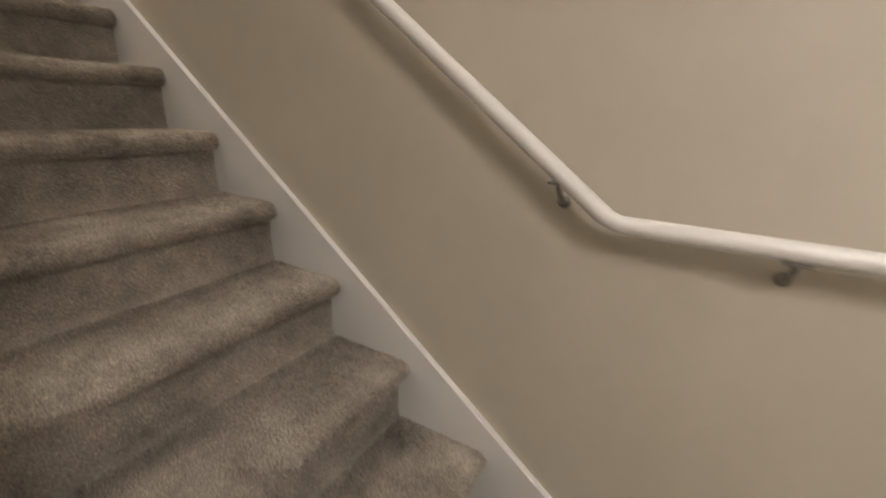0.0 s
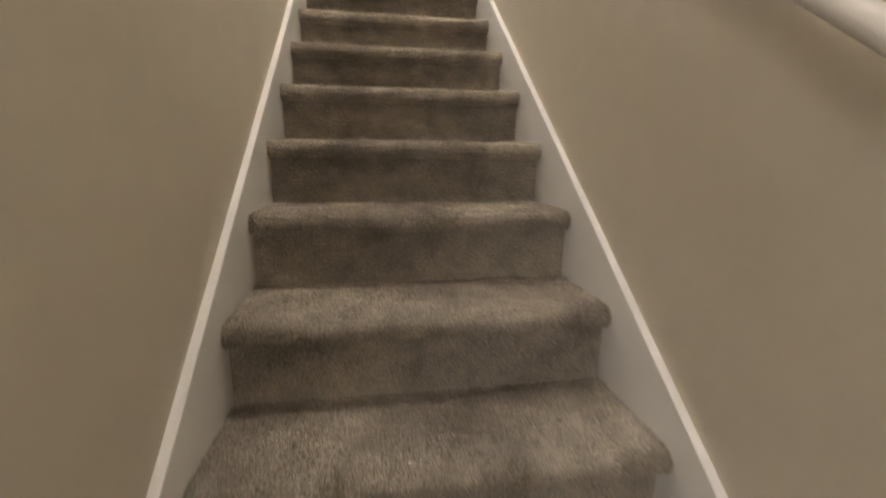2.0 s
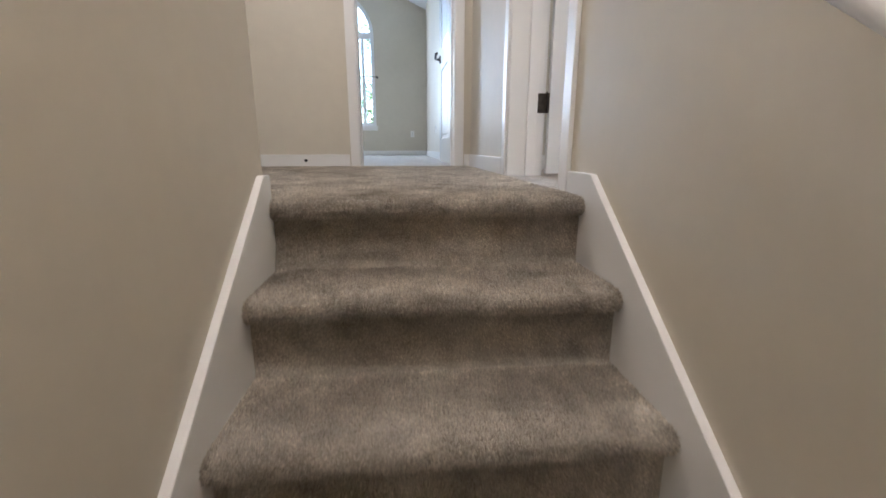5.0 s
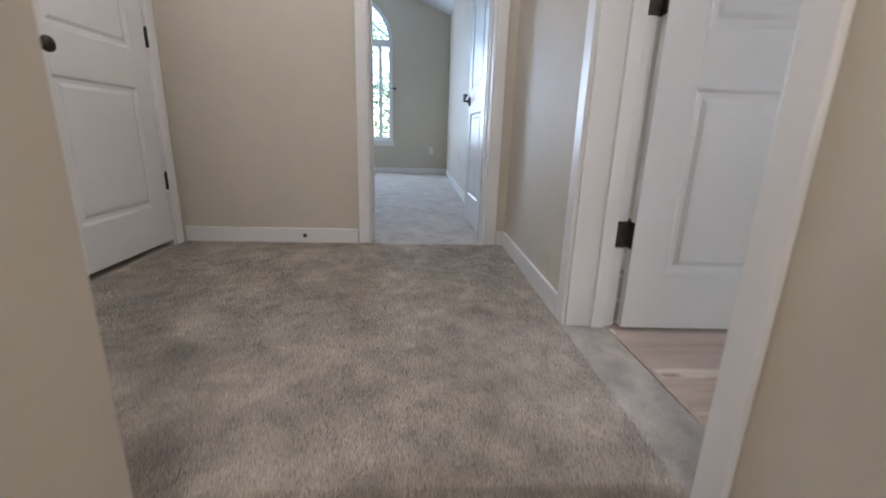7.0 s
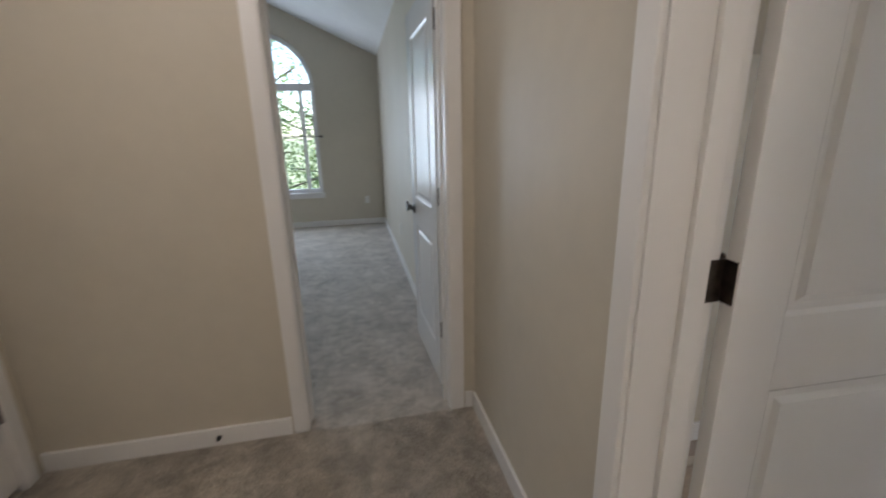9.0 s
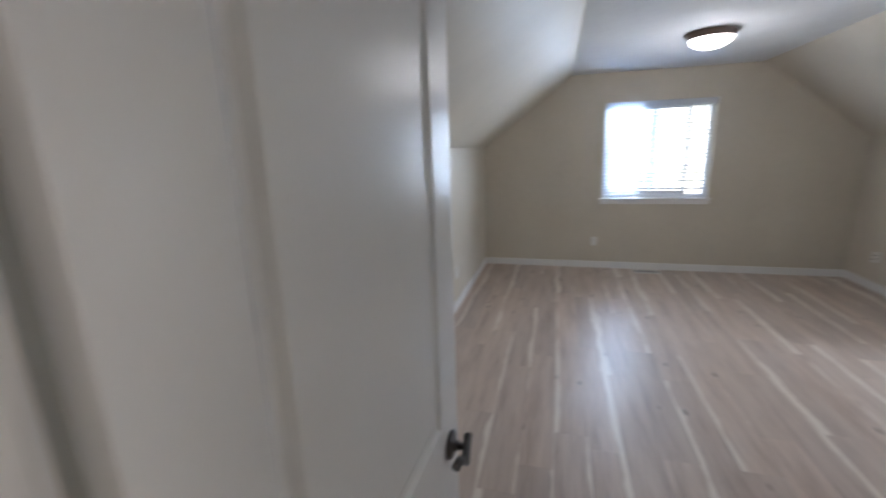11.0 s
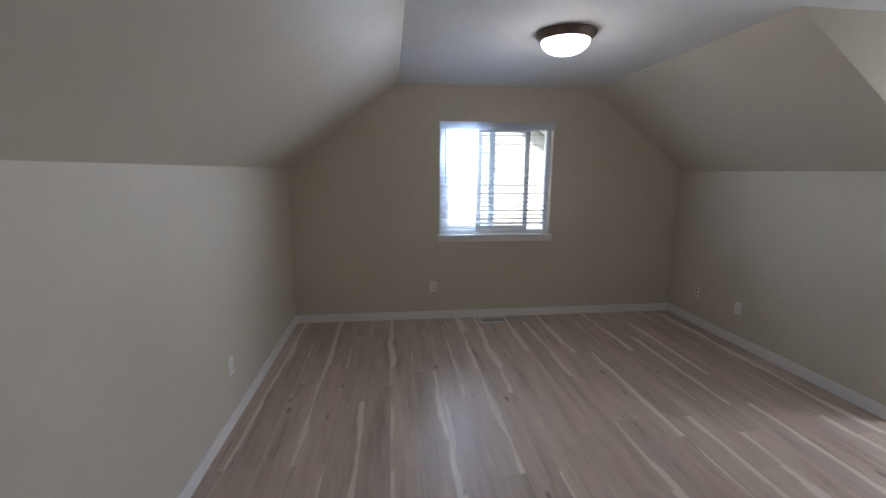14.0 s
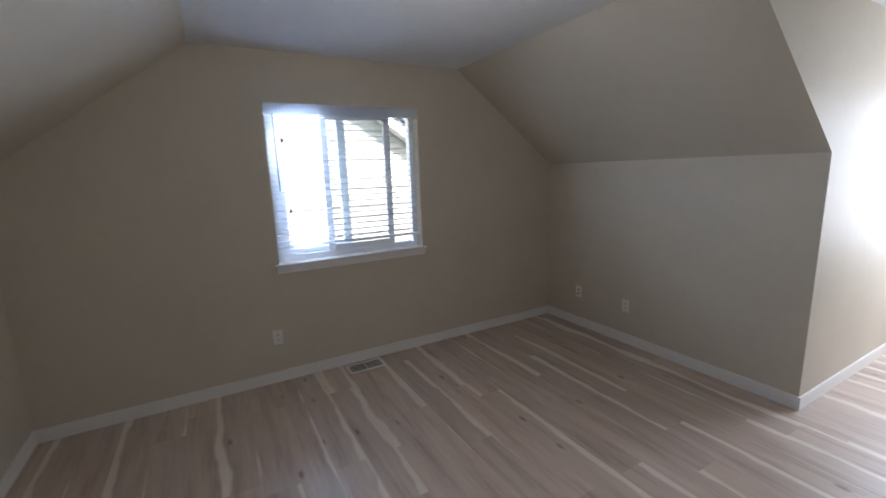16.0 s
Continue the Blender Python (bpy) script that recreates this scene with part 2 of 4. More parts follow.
def bm_prism(bm, outline, axis, a, b):
    """An outline of (u, v) pushed from a to b along an axis: x takes (y, z), y takes (x, z), z takes (x, y)."""
    def place(u, v, w):
        return {"x": (w, u, v), "y": (u, w, v), "z": (u, v, w)}[axis]
    lo = [bm.verts.new(place(u, v, a)) for u, v in outline]
    hi = [bm.verts.new(place(u, v, b)) for u, v in outline]
    bm.faces.new(lo), bm.faces.new(hi)
    for i in range(len(lo)):
        j = (i + 1) % len(lo)
        bm.faces.new((lo[i], lo[j], hi[j], hi[i]))
    bmesh.ops.recalc_face_normals(bm, faces=bm.faces[:])


def bm_lathe(bm, profile, centre=(0, 0, 0), axis="z", n=32, caps=True):
    """A profile of (radius, height) turned about an axis."""
    rings = []
    for r, h in profile:
        ring = []
        for i in range(n):
            a = 2 * math.pi * i / n
            u, v = r * math.cos(a), r * math.sin(a)
            p = {"z": (u, v, h), "x": (h, u, v), "y": (u, h, v)}[axis]
            ring.append(bm.verts.new([c + q for c, q in zip(centre, p)]))
        rings.append(ring)
    for a, b in zip(rings, rings[1:]):
        for i in range(n):
            f = bm.faces.new((a[i], a[(i + 1) % n], b[(i + 1) % n], b[i]))
            f.smooth = True
    if caps:
        bm.faces.new(rings[0]), bm.faces.new(rings[-1])
    bmesh.ops.recalc_face_normals(bm, faces=bm.faces[:])


def bm_tube(bm, points, radius, n=12):
    """A round bar swept along points."""
    pts = [Vector(p) for p in points]
    rings = []
    for i, p in enumerate(pts):
        d = (pts[min(i + 1, len(pts) - 1)] - pts[max(i - 1, 0)]).normalized()
        side = d.cross(Vector((0, 0, 1)))
        side = side.normalized() if side.length > 1e-4 else Vector((1, 0, 0))
        up = side.cross(d).normalized()
        rings.append([bm.verts.new(p + (side * math.cos(a) + up * math.sin(a)) * radius) for a in (2 * math.pi * k / n for k in range(n))])
    for a, b in zip(rings, rings[1:]):
        for i in range(n):
            f = bm.faces.new((a[i], a[(i + 1) % n], b[(i + 1) % n], b[i]))
            f.smooth = True
    bm.faces.new(rings[0]), bm.faces.new(rings[-1])
    bmesh.ops.recalc_face_normals(bm, faces=bm.faces[:])


def part(name, bm, mat, parent=None, label=""):
    me = bpy.data.meshes.new(name)
    bm.to_mesh(me)
    bm.free()
    me.materials.append(mat)
    ob = new(name, me)
    if parent is not None:
        ob.parent = parent
        ob.matrix_parent_inverse = parent.matrix_world.inverted()
    if label:
        tagged(ob, label)
    return ob


def empty(name, place=(0, 0, 0)):
    ob = new(name)
    ob.location = place
    ob.matrix_world = Matrix.Translation(place)
    ob.empty_display_size = 0.1
    return ob


def boxes(name, mat, rows, parent=None, bev=0.0, label="", kind=""):
    bm = bmesh.new()
    for r in rows:
        bm_box(bm, *r, bev=bev)
    ob = part(name, bm, mat, parent, label)
    if kind:
        tagged(ob, kind=kind)
    return ob


def structure(ob, label, category):
    return tagged(ob, label, category, kind="structure")


# ---- plan ----
RISE, RUN, STEPS = 0.185, 0.2395, 13
NOSE0 = -2.125                # front of the top nosing
LOW = -RISE * STEPS           # lower floor
CEIL = 2.44
STAIR_L = -0.865              # face of the stair's far wall
HALL_L = -1.928
BED_X0, BED_X1 = 0.165, 5.775
KNEE_L, KNEE_R, KNEE_Z = -0.473, -4.705, 1.61
FLAT_L, FLAT_R = -1.575, -3.605
DORM_A, DORM_B, DORM_END = 2.34, 3.515, -6.9
FAR_Y0, FAR_Y1, FAR_XR, FAR_XL = 0.15, 4.93, -0.065, -3.6

# ---- walls ----
w = boxes("wall_hall_east", WALL, [
    (0, BED_X0, -8.2, -1.905, LOW - 0.3, CEIL + 0.1),
    (0, BED_X0, -1.14, FAR_Y0, -0.3, CEIL + 0.1),
    (0, BED_X0, -1.905, -1.14, 2.045, CEIL + 0.1),
    (0, BED_X0, -1.905, -1.14, -0.3, -0.012)])
structure(w, "warm beige painted wall beside the stairs and hall", "wall")
w = boxes("wall_stair_west", WALL, [(STAIR_L - 0.115, STAIR_L, -4.86, NOSE0 + 0.03, LOW, CEIL + 0.1)])
structure(w, "warm beige painted wall of the stairwell", "wall")
w = boxes("wall_hall_south", WALL, [(HALL_L, STAIR_L - 0.115, NOSE0 - 0.085, NOSE0 + 0.03, -0.3, CEIL + 0.1)])
structure(w, "warm beige painted wall closing the hall", "wall")
w = boxes("wall_hall_west", WALL, [
    (HALL_L - 0.12, HALL_L, NOSE0 - 0.115, -0.87, -0.3, CEIL + 0.1),
    (HALL_L - 0.12, HALL_L, -0.098, FAR_Y0, -0.3, CEIL + 0.1),
    (HALL_L - 0.12, HALL_L, -0.87, -0.098, 2.045, CEIL + 0.1),
    (HALL_L - 0.12, HALL_L, -0.87, -0.098, -0.3, -0.002)])
structure(w, "warm beige painted wall with a white panel door", "wall")
w = boxes("wall_hall_north", WALL, [
    (FAR_XL, -0.832, 0, FAR_Y0, -0.3, 4.2),
    (-0.118, 0, 0, FAR_Y0, -0.3, CEIL + 0.1),
    (-0.118, 0.0, 0.004, FAR_Y0, CEIL + 0.1, 4.2),
    (-0.832, -0.118, 0, FAR_Y0, 2.045, 4.2),
    (-0.832, -0.118, 0, FAR_Y0, -0.3, -0.012)])
structure(w, "beige painted wall with an open doorway", "wall")
# unseen walls, added so that no daylight leaks in behind the closed door
w = boxes("wall_closet_light_block", WALL, [(HALL_L - 0.9, HALL_L - 0.8, -2.2, 0, -0.3, CEIL + 0.1), (HALL_L - 0.8, HALL_L - 0.12, -2.2, -2.1, -0.3, CEIL + 0.1)])
structure(w, "unseen beige wall added behind the closed door to block light", "wall")

# front room walls
w = boxes("wall_front_room_east", WALL, [(FAR_XR, BED_X0, FAR_Y0, FAR_Y1 + 0.15, -0.3, 4.2)])
structure(w, "pale beige wall of the front room", "wall")
w = boxes("wall_front_room_west", WALL, [(FAR_XL - 0.12, FAR_XL, -0.1, FAR_Y1 + 0.15, -0.3, 4.2)])
structure(w, "pale beige wall closing the front room", "wall")
WIN_C, WIN_R, WIN_SILL, WIN_SPRING = -1.73, 0.735, 0.53, 2.07


def arch_wall():
    """Wall with a round-headed opening, pushed through its thickness."""
    bm = bmesh.new()
    y0, y1 = FAR_Y1, FAR_Y1 + 0.15
    bm_box(bm, FAR_XL, WIN_C - WIN_R, y0, y1, -0.3, WIN_SPRING)
    bm_box(bm, WIN_C + WIN_R, FAR_XR, y0, y1, -0.3, WIN_SPRING)
    bm_box(bm, WIN_C - WIN_R, WIN_C + WIN_R, y0, y1, -0.3, WIN_SILL)
    n = 28
    arc = [(WIN_C - WIN_R * math.cos(math.pi * i / n), WIN_SPRING + WIN_R * math.sin(math.pi * i / n)) for i in range(n + 1)]
    bm_prism(bm, [(FAR_XL, WIN_SPRING), *arc[:n // 2 + 1], (WIN_C, 4.2), (FAR_XL, 4.2)], "y", y0, y1)
    bm_prism(bm, [*arc[n // 2:], (FAR_XR, WIN_SPRING), (FAR_XR, 4.2), (WIN_C, 4.2)], "y", y0, y1)
    return part("wall_front_room_north", bm, WALL)


structure(arch_wall(), "beige wall with a tall arched window", "wall")

# bedroom walls
w = boxes("wall_bedroom_knee_north", WALL, [(BED_X0, BED_X1, KNEE_L, KNEE_L + 0.115, -0.3, KNEE_Z)])
structure(w, "low beige knee wall under the sloped ceiling", "wall")
w = boxes("wall_bedroom_knee_south", WALL, [(DORM_B + 0.115, BED_X1, KNEE_R - 0.115, KNEE_R, -0.3, KNEE_Z)])
structure(w, "low beige knee wall with two outlets", "wall")
w = boxes("wall_bedroom_knee_entry", WALL, [(BED_X0, DORM_A - 0.115, KNEE_R - 0.115, KNEE_R, -0.3, KNEE_Z)])
structure(w, "low beige knee wall by the room's entry", "wall")
W_Y0, W_Y1, W_Z0, W_Z1 = -3.198, -1.992, 0.922, 2.090
w = boxes("wall_bedroom_east", WALL, [
    (BED_X1, BED_X1 + 0.16, KNEE_R - 0.2, W_Y0, -0.3, 2.7),
    (BED_X1, BED_X1 + 0.16, W_Y1, KNEE_L + 0.2, -0.3, 2.7),
    (BED_X1, BED_X1 + 0.16, W_Y0, W_Y1, -0.3, W_Z0),
    (BED_X1, BED_X1 + 0.16, W_Y0, W_Y1, W_Z1, 2.7)])
structure(w, "beige gable wall with a blind-covered window", "wall")


def cheek(name, a, b):
    bm = bmesh.new()
    bm_prism(bm, [(KNEE_R, -0.3), (DORM_END - 0.15, -0.3), (DORM_END - 0.15, CEIL + 0.05), (FLAT_R, CEIL + 0.05), (FLAT_R, CEIL), (KNEE_R, KNEE_Z)], "x", a, b)
    return structure(part(name, bm, WALL), "sunlit beige side wall of the dormer", "wall")


cheek("wall_dormer_east", DORM_B, DORM_B + 0.115)
cheek("wall_dormer_west", DORM_A - 0.115, DORM_A)
w = boxes("wall_dormer_south", WALL, [
    (DORM_A, DORM_A + 0.1, DORM_END - 0.15, DORM_END, -0.3, CEIL + 0.05),
    (DORM_B - 0.1, DORM_B, DORM_END - 0.15, DORM_END, -0.3, CEIL + 0.05),
    (DORM_A + 0.1, DORM_B - 0.1, DORM_END - 0.15, DORM_END, -0.3, 0.8),
    (DORM_A + 0.1, DORM_B - 0.1, DORM_END - 0.15, DORM_END, 2.1, CEIL + 0.05)])
structure(w, "beige end wall of the dormer with a window opening", "wall")

# lower hall
w = boxes("wall_lower_hall", WALL, [
    (-3.2, 0, -8.3, -8.2, LOW - 0.3, -0.2),
    (-3.3, -3.2, -8.3, -4.745, LOW - 0.3, -0.2),
    (-3.2, STAIR_L - 0.115, -4.86, -4.745, LOW - 0.3, -0.2),
    (-0.98, 0, -4.86, -4.745, -0.2, CEIL + 0.1)])
structure(w, "beige painted wall of the lower hall", "wall")

# ---- ceilings ----
c = boxes("ceiling_hall", CEILING, [(HALL_L - 0.9, 0, NOSE0 - 0.05, 0, CEIL, CEIL + 0.1), (STAIR_L - 0.1, 0, -4.745, NOSE0 - 0.05, CEIL, CEIL + 0.1)])
structure(c, "flat white ceiling over the hall and stairs", "ceiling")
c = boxes("ceiling_lower_hall", CEILING, [(-3.2, 0, -8.2, -4.86, -0.3, -0.2)])
structure(c, "flat white ceiling of the lower hall", "ceiling")
c = boxes("ceiling_bedroom", CEILING, [(BED_X0, BED_X1, FLAT_R, FLAT_L, CEIL, CEIL + 0.1), (DORM_A, DORM_B, DORM_END, FLAT_R, CEIL, CEIL + 0.1)])
structure(c, "flat white bedroom ceiling between two slopes", "ceiling")


def slope(name, a, b, y_low, y_high):
    bm = bmesh.new()
    s = 0.1 if y_low > y_high else -0.1
    bm_prism(bm, [(y_low, KNEE_Z), (y_high, CEIL), (y_high, CEIL + 0.14), (y_low + s, KNEE_Z + 0.06), (y_low + s, KNEE_Z)], "x", a, b)
    return structure(part(name, bm, WALL), "beige sloped attic ceiling", "ceiling")


slope("ceiling_slope_north", BED_X0, BED_X1, KNEE_L, FLAT_L)
slope("ceiling_slope_south", DORM_B + 0.115, BED_X1, KNEE_R, FLAT_R)
slope("ceiling_slope_entry", BED_X0, DORM_A - 0.115, KNEE_R, FLAT_R)
bm = bmesh.new()
RIDGE = -1.85
bm_prism(bm, [(FAR_XR, 2.50), (RIDGE, 3.295), (FAR_XL, 2.50), (FAR_XL, 2.6), (RIDGE, 3.395), (FAR_XR, 2.6)], "y", FAR_Y0, FAR_Y1)
structure(part("ceiling_front_room", bm, CEILING), "white vaulted ceiling of the front room", "ceiling")

# ---- floors ----
f = boxes("floor_hall", CARPET, [(HALL_L, 0, NOSE0 + 0.06, 0, -0.28, 0), (0, 0.148, -1.895, -1.15, -0.012, 0.0), (-0.822, -0.128, 0, FAR_Y0, -0.012, 0.0)])
structure(f, "taupe cut-pile carpet on the upper hall floor", "floor")
# unseen floor, added to keep the gap under the closed door dark
f = boxes("floor_closet_light_block", CARPET, [(HALL_L - 0.8, HALL_L - 0.12, -2.1, 0, -0.28, -0.004)])
structure(f, "unseen carpet floor added behind the closed door to block light", "floor")
f = boxes("floor_front_room", CARPET, [(FAR_XL, FAR_XR, FAR_Y0, FAR_Y1, -0.28, 0)])
structure(f, "grey-taupe carpet of the front room", "floor")
f = boxes("floor_lower_hall", CARPET, [(-3.2, 0, -8.2, -5.02, LOW - 0.3, LOW), (-3.2, STAIR_L - 0.0, -5.02, -4.86, LOW - 0.3, LOW)])
structure(f, "taupe carpet of the lower hall", "floor")
bed_floor = boxes("floor_bedroom", SUBFLOOR, [(BED_X0, BED_X1, KNEE_R, KNEE_L, -0.28, -0.012), (DORM_A, DORM_B, DORM_END, KNEE_R, -0.28, -0.012), (0.152, BED_X0, -1.895, -1.15, -0.02, -0.0125)])
structure(bed_floor, "plank floor of the bedroom, grey-brown with pale streaks", "floor")

# ---- staircase ----
stairs = empty("staircase", (-0.43, -5.0, LOW))
structure(stairs, "straight flight of stairs wrapped in taupe carpet", "stairs")


def step_mesh(bm, k, x0, x1):
    """One carpeted step: flat tread, thick rounded nosing, riser below it, softly uneven."""
    top = -k * RISE
    front = NOSE0 - k * RUN
    back = front + RUN + 0.035
    r = 0.023
    profile = [(back, top - 0.003), (front + 0.19, top - 0.001), (front + 0.12, top), (front + 0.07, top + 0.001)]
    for i in range(9):
        a = math.radians(90 + 180 * i / 8)
        profile.append((front + r + math.cos(a) * r, top - r + math.sin(a) * r + (0.0012 if i < 3 else 0)))
    profile += [(front + 0.030, top - 0.049), (front + 0.036, top - 0.056), (front + 0.036, top - 0.11), (front + 0.035, top - RISE + 0.02), (front + 0.030, top - RISE - 0.002)]
    n = 44
    rows = []
    for i in range(n + 1):
        x = x0 + (x1 - x0) * i / n
        end = min(i, n - i)
        pull = 0.006 if end == 0 else 0.0
        ring = []
        for j, (y, z) in enumerate(profile):
            q = noise.noise(Vector((x * 14, y * 14, z * 14))) * 0.0022 + noise.noise(Vector((x * 55, y * 55, z * 55))) * 0.0012
            round_part = 3 <= j <= 13
            ring.append(bm.verts.new((x, y + (pull if round_part else 0) - q * (1 if j > 4 else 0), z - (pull * 0.5 if round_part else 0) + q * (1 if j < 10 else 0))))
        rows.append(ring)
    for a, b in zip(rows, rows[1:]):
        for j in range(len(profile) - 1):
            f = bm.faces.new((a[j], a[j + 1], b[j + 1], b[j]))
            f.smooth = True
    bmesh.ops.recalc_face_normals(bm, faces=bm.faces[:])


SK = 0.018                     # thickness of the skirt boards


def blades(name, base, normal, rng, height, width, lean):
    """Short tufts, one triangle each, leaning at random off the surface."""
    n = len(base)
    t = np.cross(normal, rng.normal(0, 1, (n, 3)))
    t /= np.linalg.norm(t, axis=1)[:, None]
    side = np.cross(normal, t)
    up = normal * (1 - lean) + t * lean + rng.normal(0, 0.12, (n, 3))
    up /= np.linalg.norm(up, axis=1)[:, None]
    h = height * rng.uniform(0.6, 1.15, n)[:, None]
    low = base - normal * 0.003
    verts = np.stack((low - side * width, low + side * width, base + up * h), axis=1).reshape(-1, 3)
    me = bpy.data.meshes.new(name)
    me.vertices.add(3 * n)
    me.vertices.foreach_set("co", verts.ravel())
    me.loops.add(3 * n)
    me.loops.foreach_set("vertex_index", np.arange(3 * n))
    me.polygons.add(n)
    me.polygons.foreach_set("loop_start", np.arange(0, 3 * n, 3))
    me.update()
    me.materials.append(PILE)
    return me


def step_pile(count):
    """Tufts over one step's tread, nosing and riser, for a step whose top is at z = 0 and front at y = 0."""
    rng = np.random.default_rng(4)
    r = 0.023
    pts, nrm, wgt = [], [], []
    for y in np.linspace(RUN + 0.02, r, 40):
        pts.append((y, 0.0)), nrm.append((0, 1)), wgt.append(1.0)
    for a in np.radians(np.linspace(90, 260, 24)):
        pts.append((r + math.cos(a) * r, -r + math.sin(a) * r)), nrm.append((math.cos(a), math.sin(a))), wgt.append(0.55)
    for z in np.linspace(-0.055, -RISE + 0.004, 20):
        pts.append((0.036, z)), nrm.append((-1, 0)), wgt.append(0.9)
    pts, nrm, wgt = np.array(pts), np.array(nrm, float), np.array(wgt)
    pick = rng.choice(len(pts), count, p=wgt / wgt.sum())
    x = rng.uniform(STAIR_L + SK, -SK, count)
    jit = rng.uniform(-0.0035, 0.0035, count)
    yz = pts[pick] + np.stack((-nrm[pick][:, 1], nrm[pick][:, 0]), axis=1) * jit[:, None]
    base = np.stack((x, yz[:, 0], yz[:, 1]), axis=1)
    normal = np.stack((np.zeros(count), nrm[pick][:, 0], nrm[pick][:, 1]), axis=1)
    return blades("carpet_pile", base, normal, rng, 0.0095, 0.0018, 0.5)


pile_mesh = step_pile(60000)
for k in range(STEPS):
    bm = bmesh.new()
    step_mesh(bm, k, STAIR_L + SK - 0.002, -SK + 0.002)
    st = part("carpeted_step", bm, CARPET, stairs)
    pile = new("carpet_pile", pile_mesh)
    pile.parent = st
    pile.matrix_parent_inverse = Matrix.Identity(4)
    pile.matrix_basis = Matrix.Translation((0, NOSE0 - k * RUN, -k * RISE))
    tagged(pile, kind="stuff")
rng_floor = np.random.default_rng(9)
count = 260000
base = np.stack((rng_floor.uniform(HALL_L + 0.02, -0.016, count), rng_floor.uniform(NOSE0 + 0.05, -0.016, count), np.zeros(count)), axis=1)
pile = new("carpet_pile", blades("carpet_pile", base, np.tile((0.0, 0.0, 1.0), (count, 1)), rng_floor, 0.0095, 0.0020, 0.52))
pile.parent = bpy.data.objects["floor_hall"]
tagged(pile, kind="stuff")

m = RISE / RUN


def skirt_board(name, side):
    """side 1: on the stair's east wall; -1: on its west wall."""
    bm = bmesh.new()
    low, top = (-5.04, -1.985) if side > 0 else (-4.86, NOSE0 + 0.03)
    wall = 0 if side > 0 else STAIR_L
    a, b = sorted((wall, wall - side * SK))
    flat = NOSE0 - 0.015
    up = 0.078

    def line(y):
        return (y - NOSE0) * m + up

    bm_prism(bm, [(low, line(low)), (flat, line(flat)), (top, line(flat)), (top, -0.11), (flat - 0.02, -0.28), (low, line(low) - 0.40)], "x", a, b)
    bmesh.ops.bevel(bm, geom=[e for e in bm.edges if e.calc_length() > 0.1 and all(abs(v.co.x - (a if side > 0 else b)) < 1e-5 for v in e.verts)], offset=0.0015, segments=1, affect="EDGES")
    return structure(part(name, bm, TRIM), "white painted skirt board along the stairs", "trim")


skirt_board("trim_stair_skirt_east", 1)
skirt_board("trim_stair_skirt_west", -1)

# ---- handrail ----
RAIL_X, RAIL_UP = -0.060, 0.816
RAIL_M = m - 0.010


def rail_z(y):
    return (y - NOSE0) * RAIL_M + RAIL_UP - 0.023


rail_thing = empty("handrail", (RAIL_X, -4.0, rail_z(-4.0)))
tagged(rail_thing, "white painted round handrail on dark metal wall brackets", "handrail")
KINK = -4.975
bm = bmesh.new()
pts = [(RAIL_X, -6.4, rail_z(KINK)), (RAIL_X, -5.5, rail_z(KINK)), (RAIL_X, KINK - 0.012, rail_z(KINK)), (RAIL_X, KINK + 0.012, rail_z(KINK + 0.012))]
pts += [(RAIL_X, y, rail_z(y)) for y in (-4.2, -3.2, -2.6, -2.2)]
bm_tube(bm, pts, 0.0165, 20)
part("rail", bm, RAIL, rail_thing)
for y in (-5.235, -4.872, -3.72, -2.95):
    z = rail_z(max(y, KINK))
    bm = bmesh.new()
    bm_lathe(bm, [(0.0125, 0.0), (0.0125, -0.003), (0.011, -0.006), (0.007, -0.009)], (0, y, z - 0.062), "x", 20)
    br = part("bracket", bm, PEWTER, rail_thing, "dark pewter wall bracket")
    bm = bmesh.new()
    bm_tube(bm, [(-0.006, y, z - 0.062), (-0.022, y, z - 0.058), (-0.042, y, z - 0.042), (-0.054, y, z - 0.028), (RAIL_X, y, z - 0.018)], 0.0052, 10)
    part("arm", bm, PEWTER, br)
    bm = bmesh.new()
    bm_box(bm, RAIL_X - 0.011, RAIL_X + 0.011, y - 0.018, y + 0.018, z - 0.021, z - 0.016, 0.001)
    part("saddle", bm, PEWTER, br)

# ---- baseboards ----
BB = 0.088
BT = 0.014


def baseboard(name, rows):
    for x0, x1, y0, y1 in rows:
        bm = bmesh.new()
        bm_box(bm, x0, x1, y0, y1, 0.0, BB, 0.0025)
        structure(part(name, bm, TRIM), "white painted baseboard", "baseboard")


CW = 0.066                     # casing width
baseboard("baseboard_hall", [(-BT, 0, -1.14 + CW + 0.001, -BT), (HALL_L + 0.016, -0.832 - CW - 0.001, -BT, 0), (-0.118 + CW, -BT, -BT, 0),
                             (HALL_L, HALL_L + BT, NOSE0, -0.87 - CW)])
baseboard("baseboard_front_room", [(FAR_XL, FAR_XR, FAR_Y1 - BT, FAR_Y1), (FAR_XR - BT, FAR_XR, 1.0, FAR_Y1 - BT)])
baseboard("baseboard_bedroom", [
    (BED_X1 - BT, BED_X1, KNEE_R, KNEE_L), (BED_X0, BED_X1 - BT, KNEE_L - BT, KNEE_L),
    (DORM_B, BED_X1 - BT, KNEE_R, KNEE_R + BT), (DORM_B - BT, DORM_B, DORM_END, KNEE_R + BT),
    (BED_X0, DORM_A, KNEE_R, KNEE_R + BT), (DORM_A, DORM_A + BT, DORM_END, KNEE_R + BT)])

# ---- door frames ----
JT = 0.012                     # jamb thickness


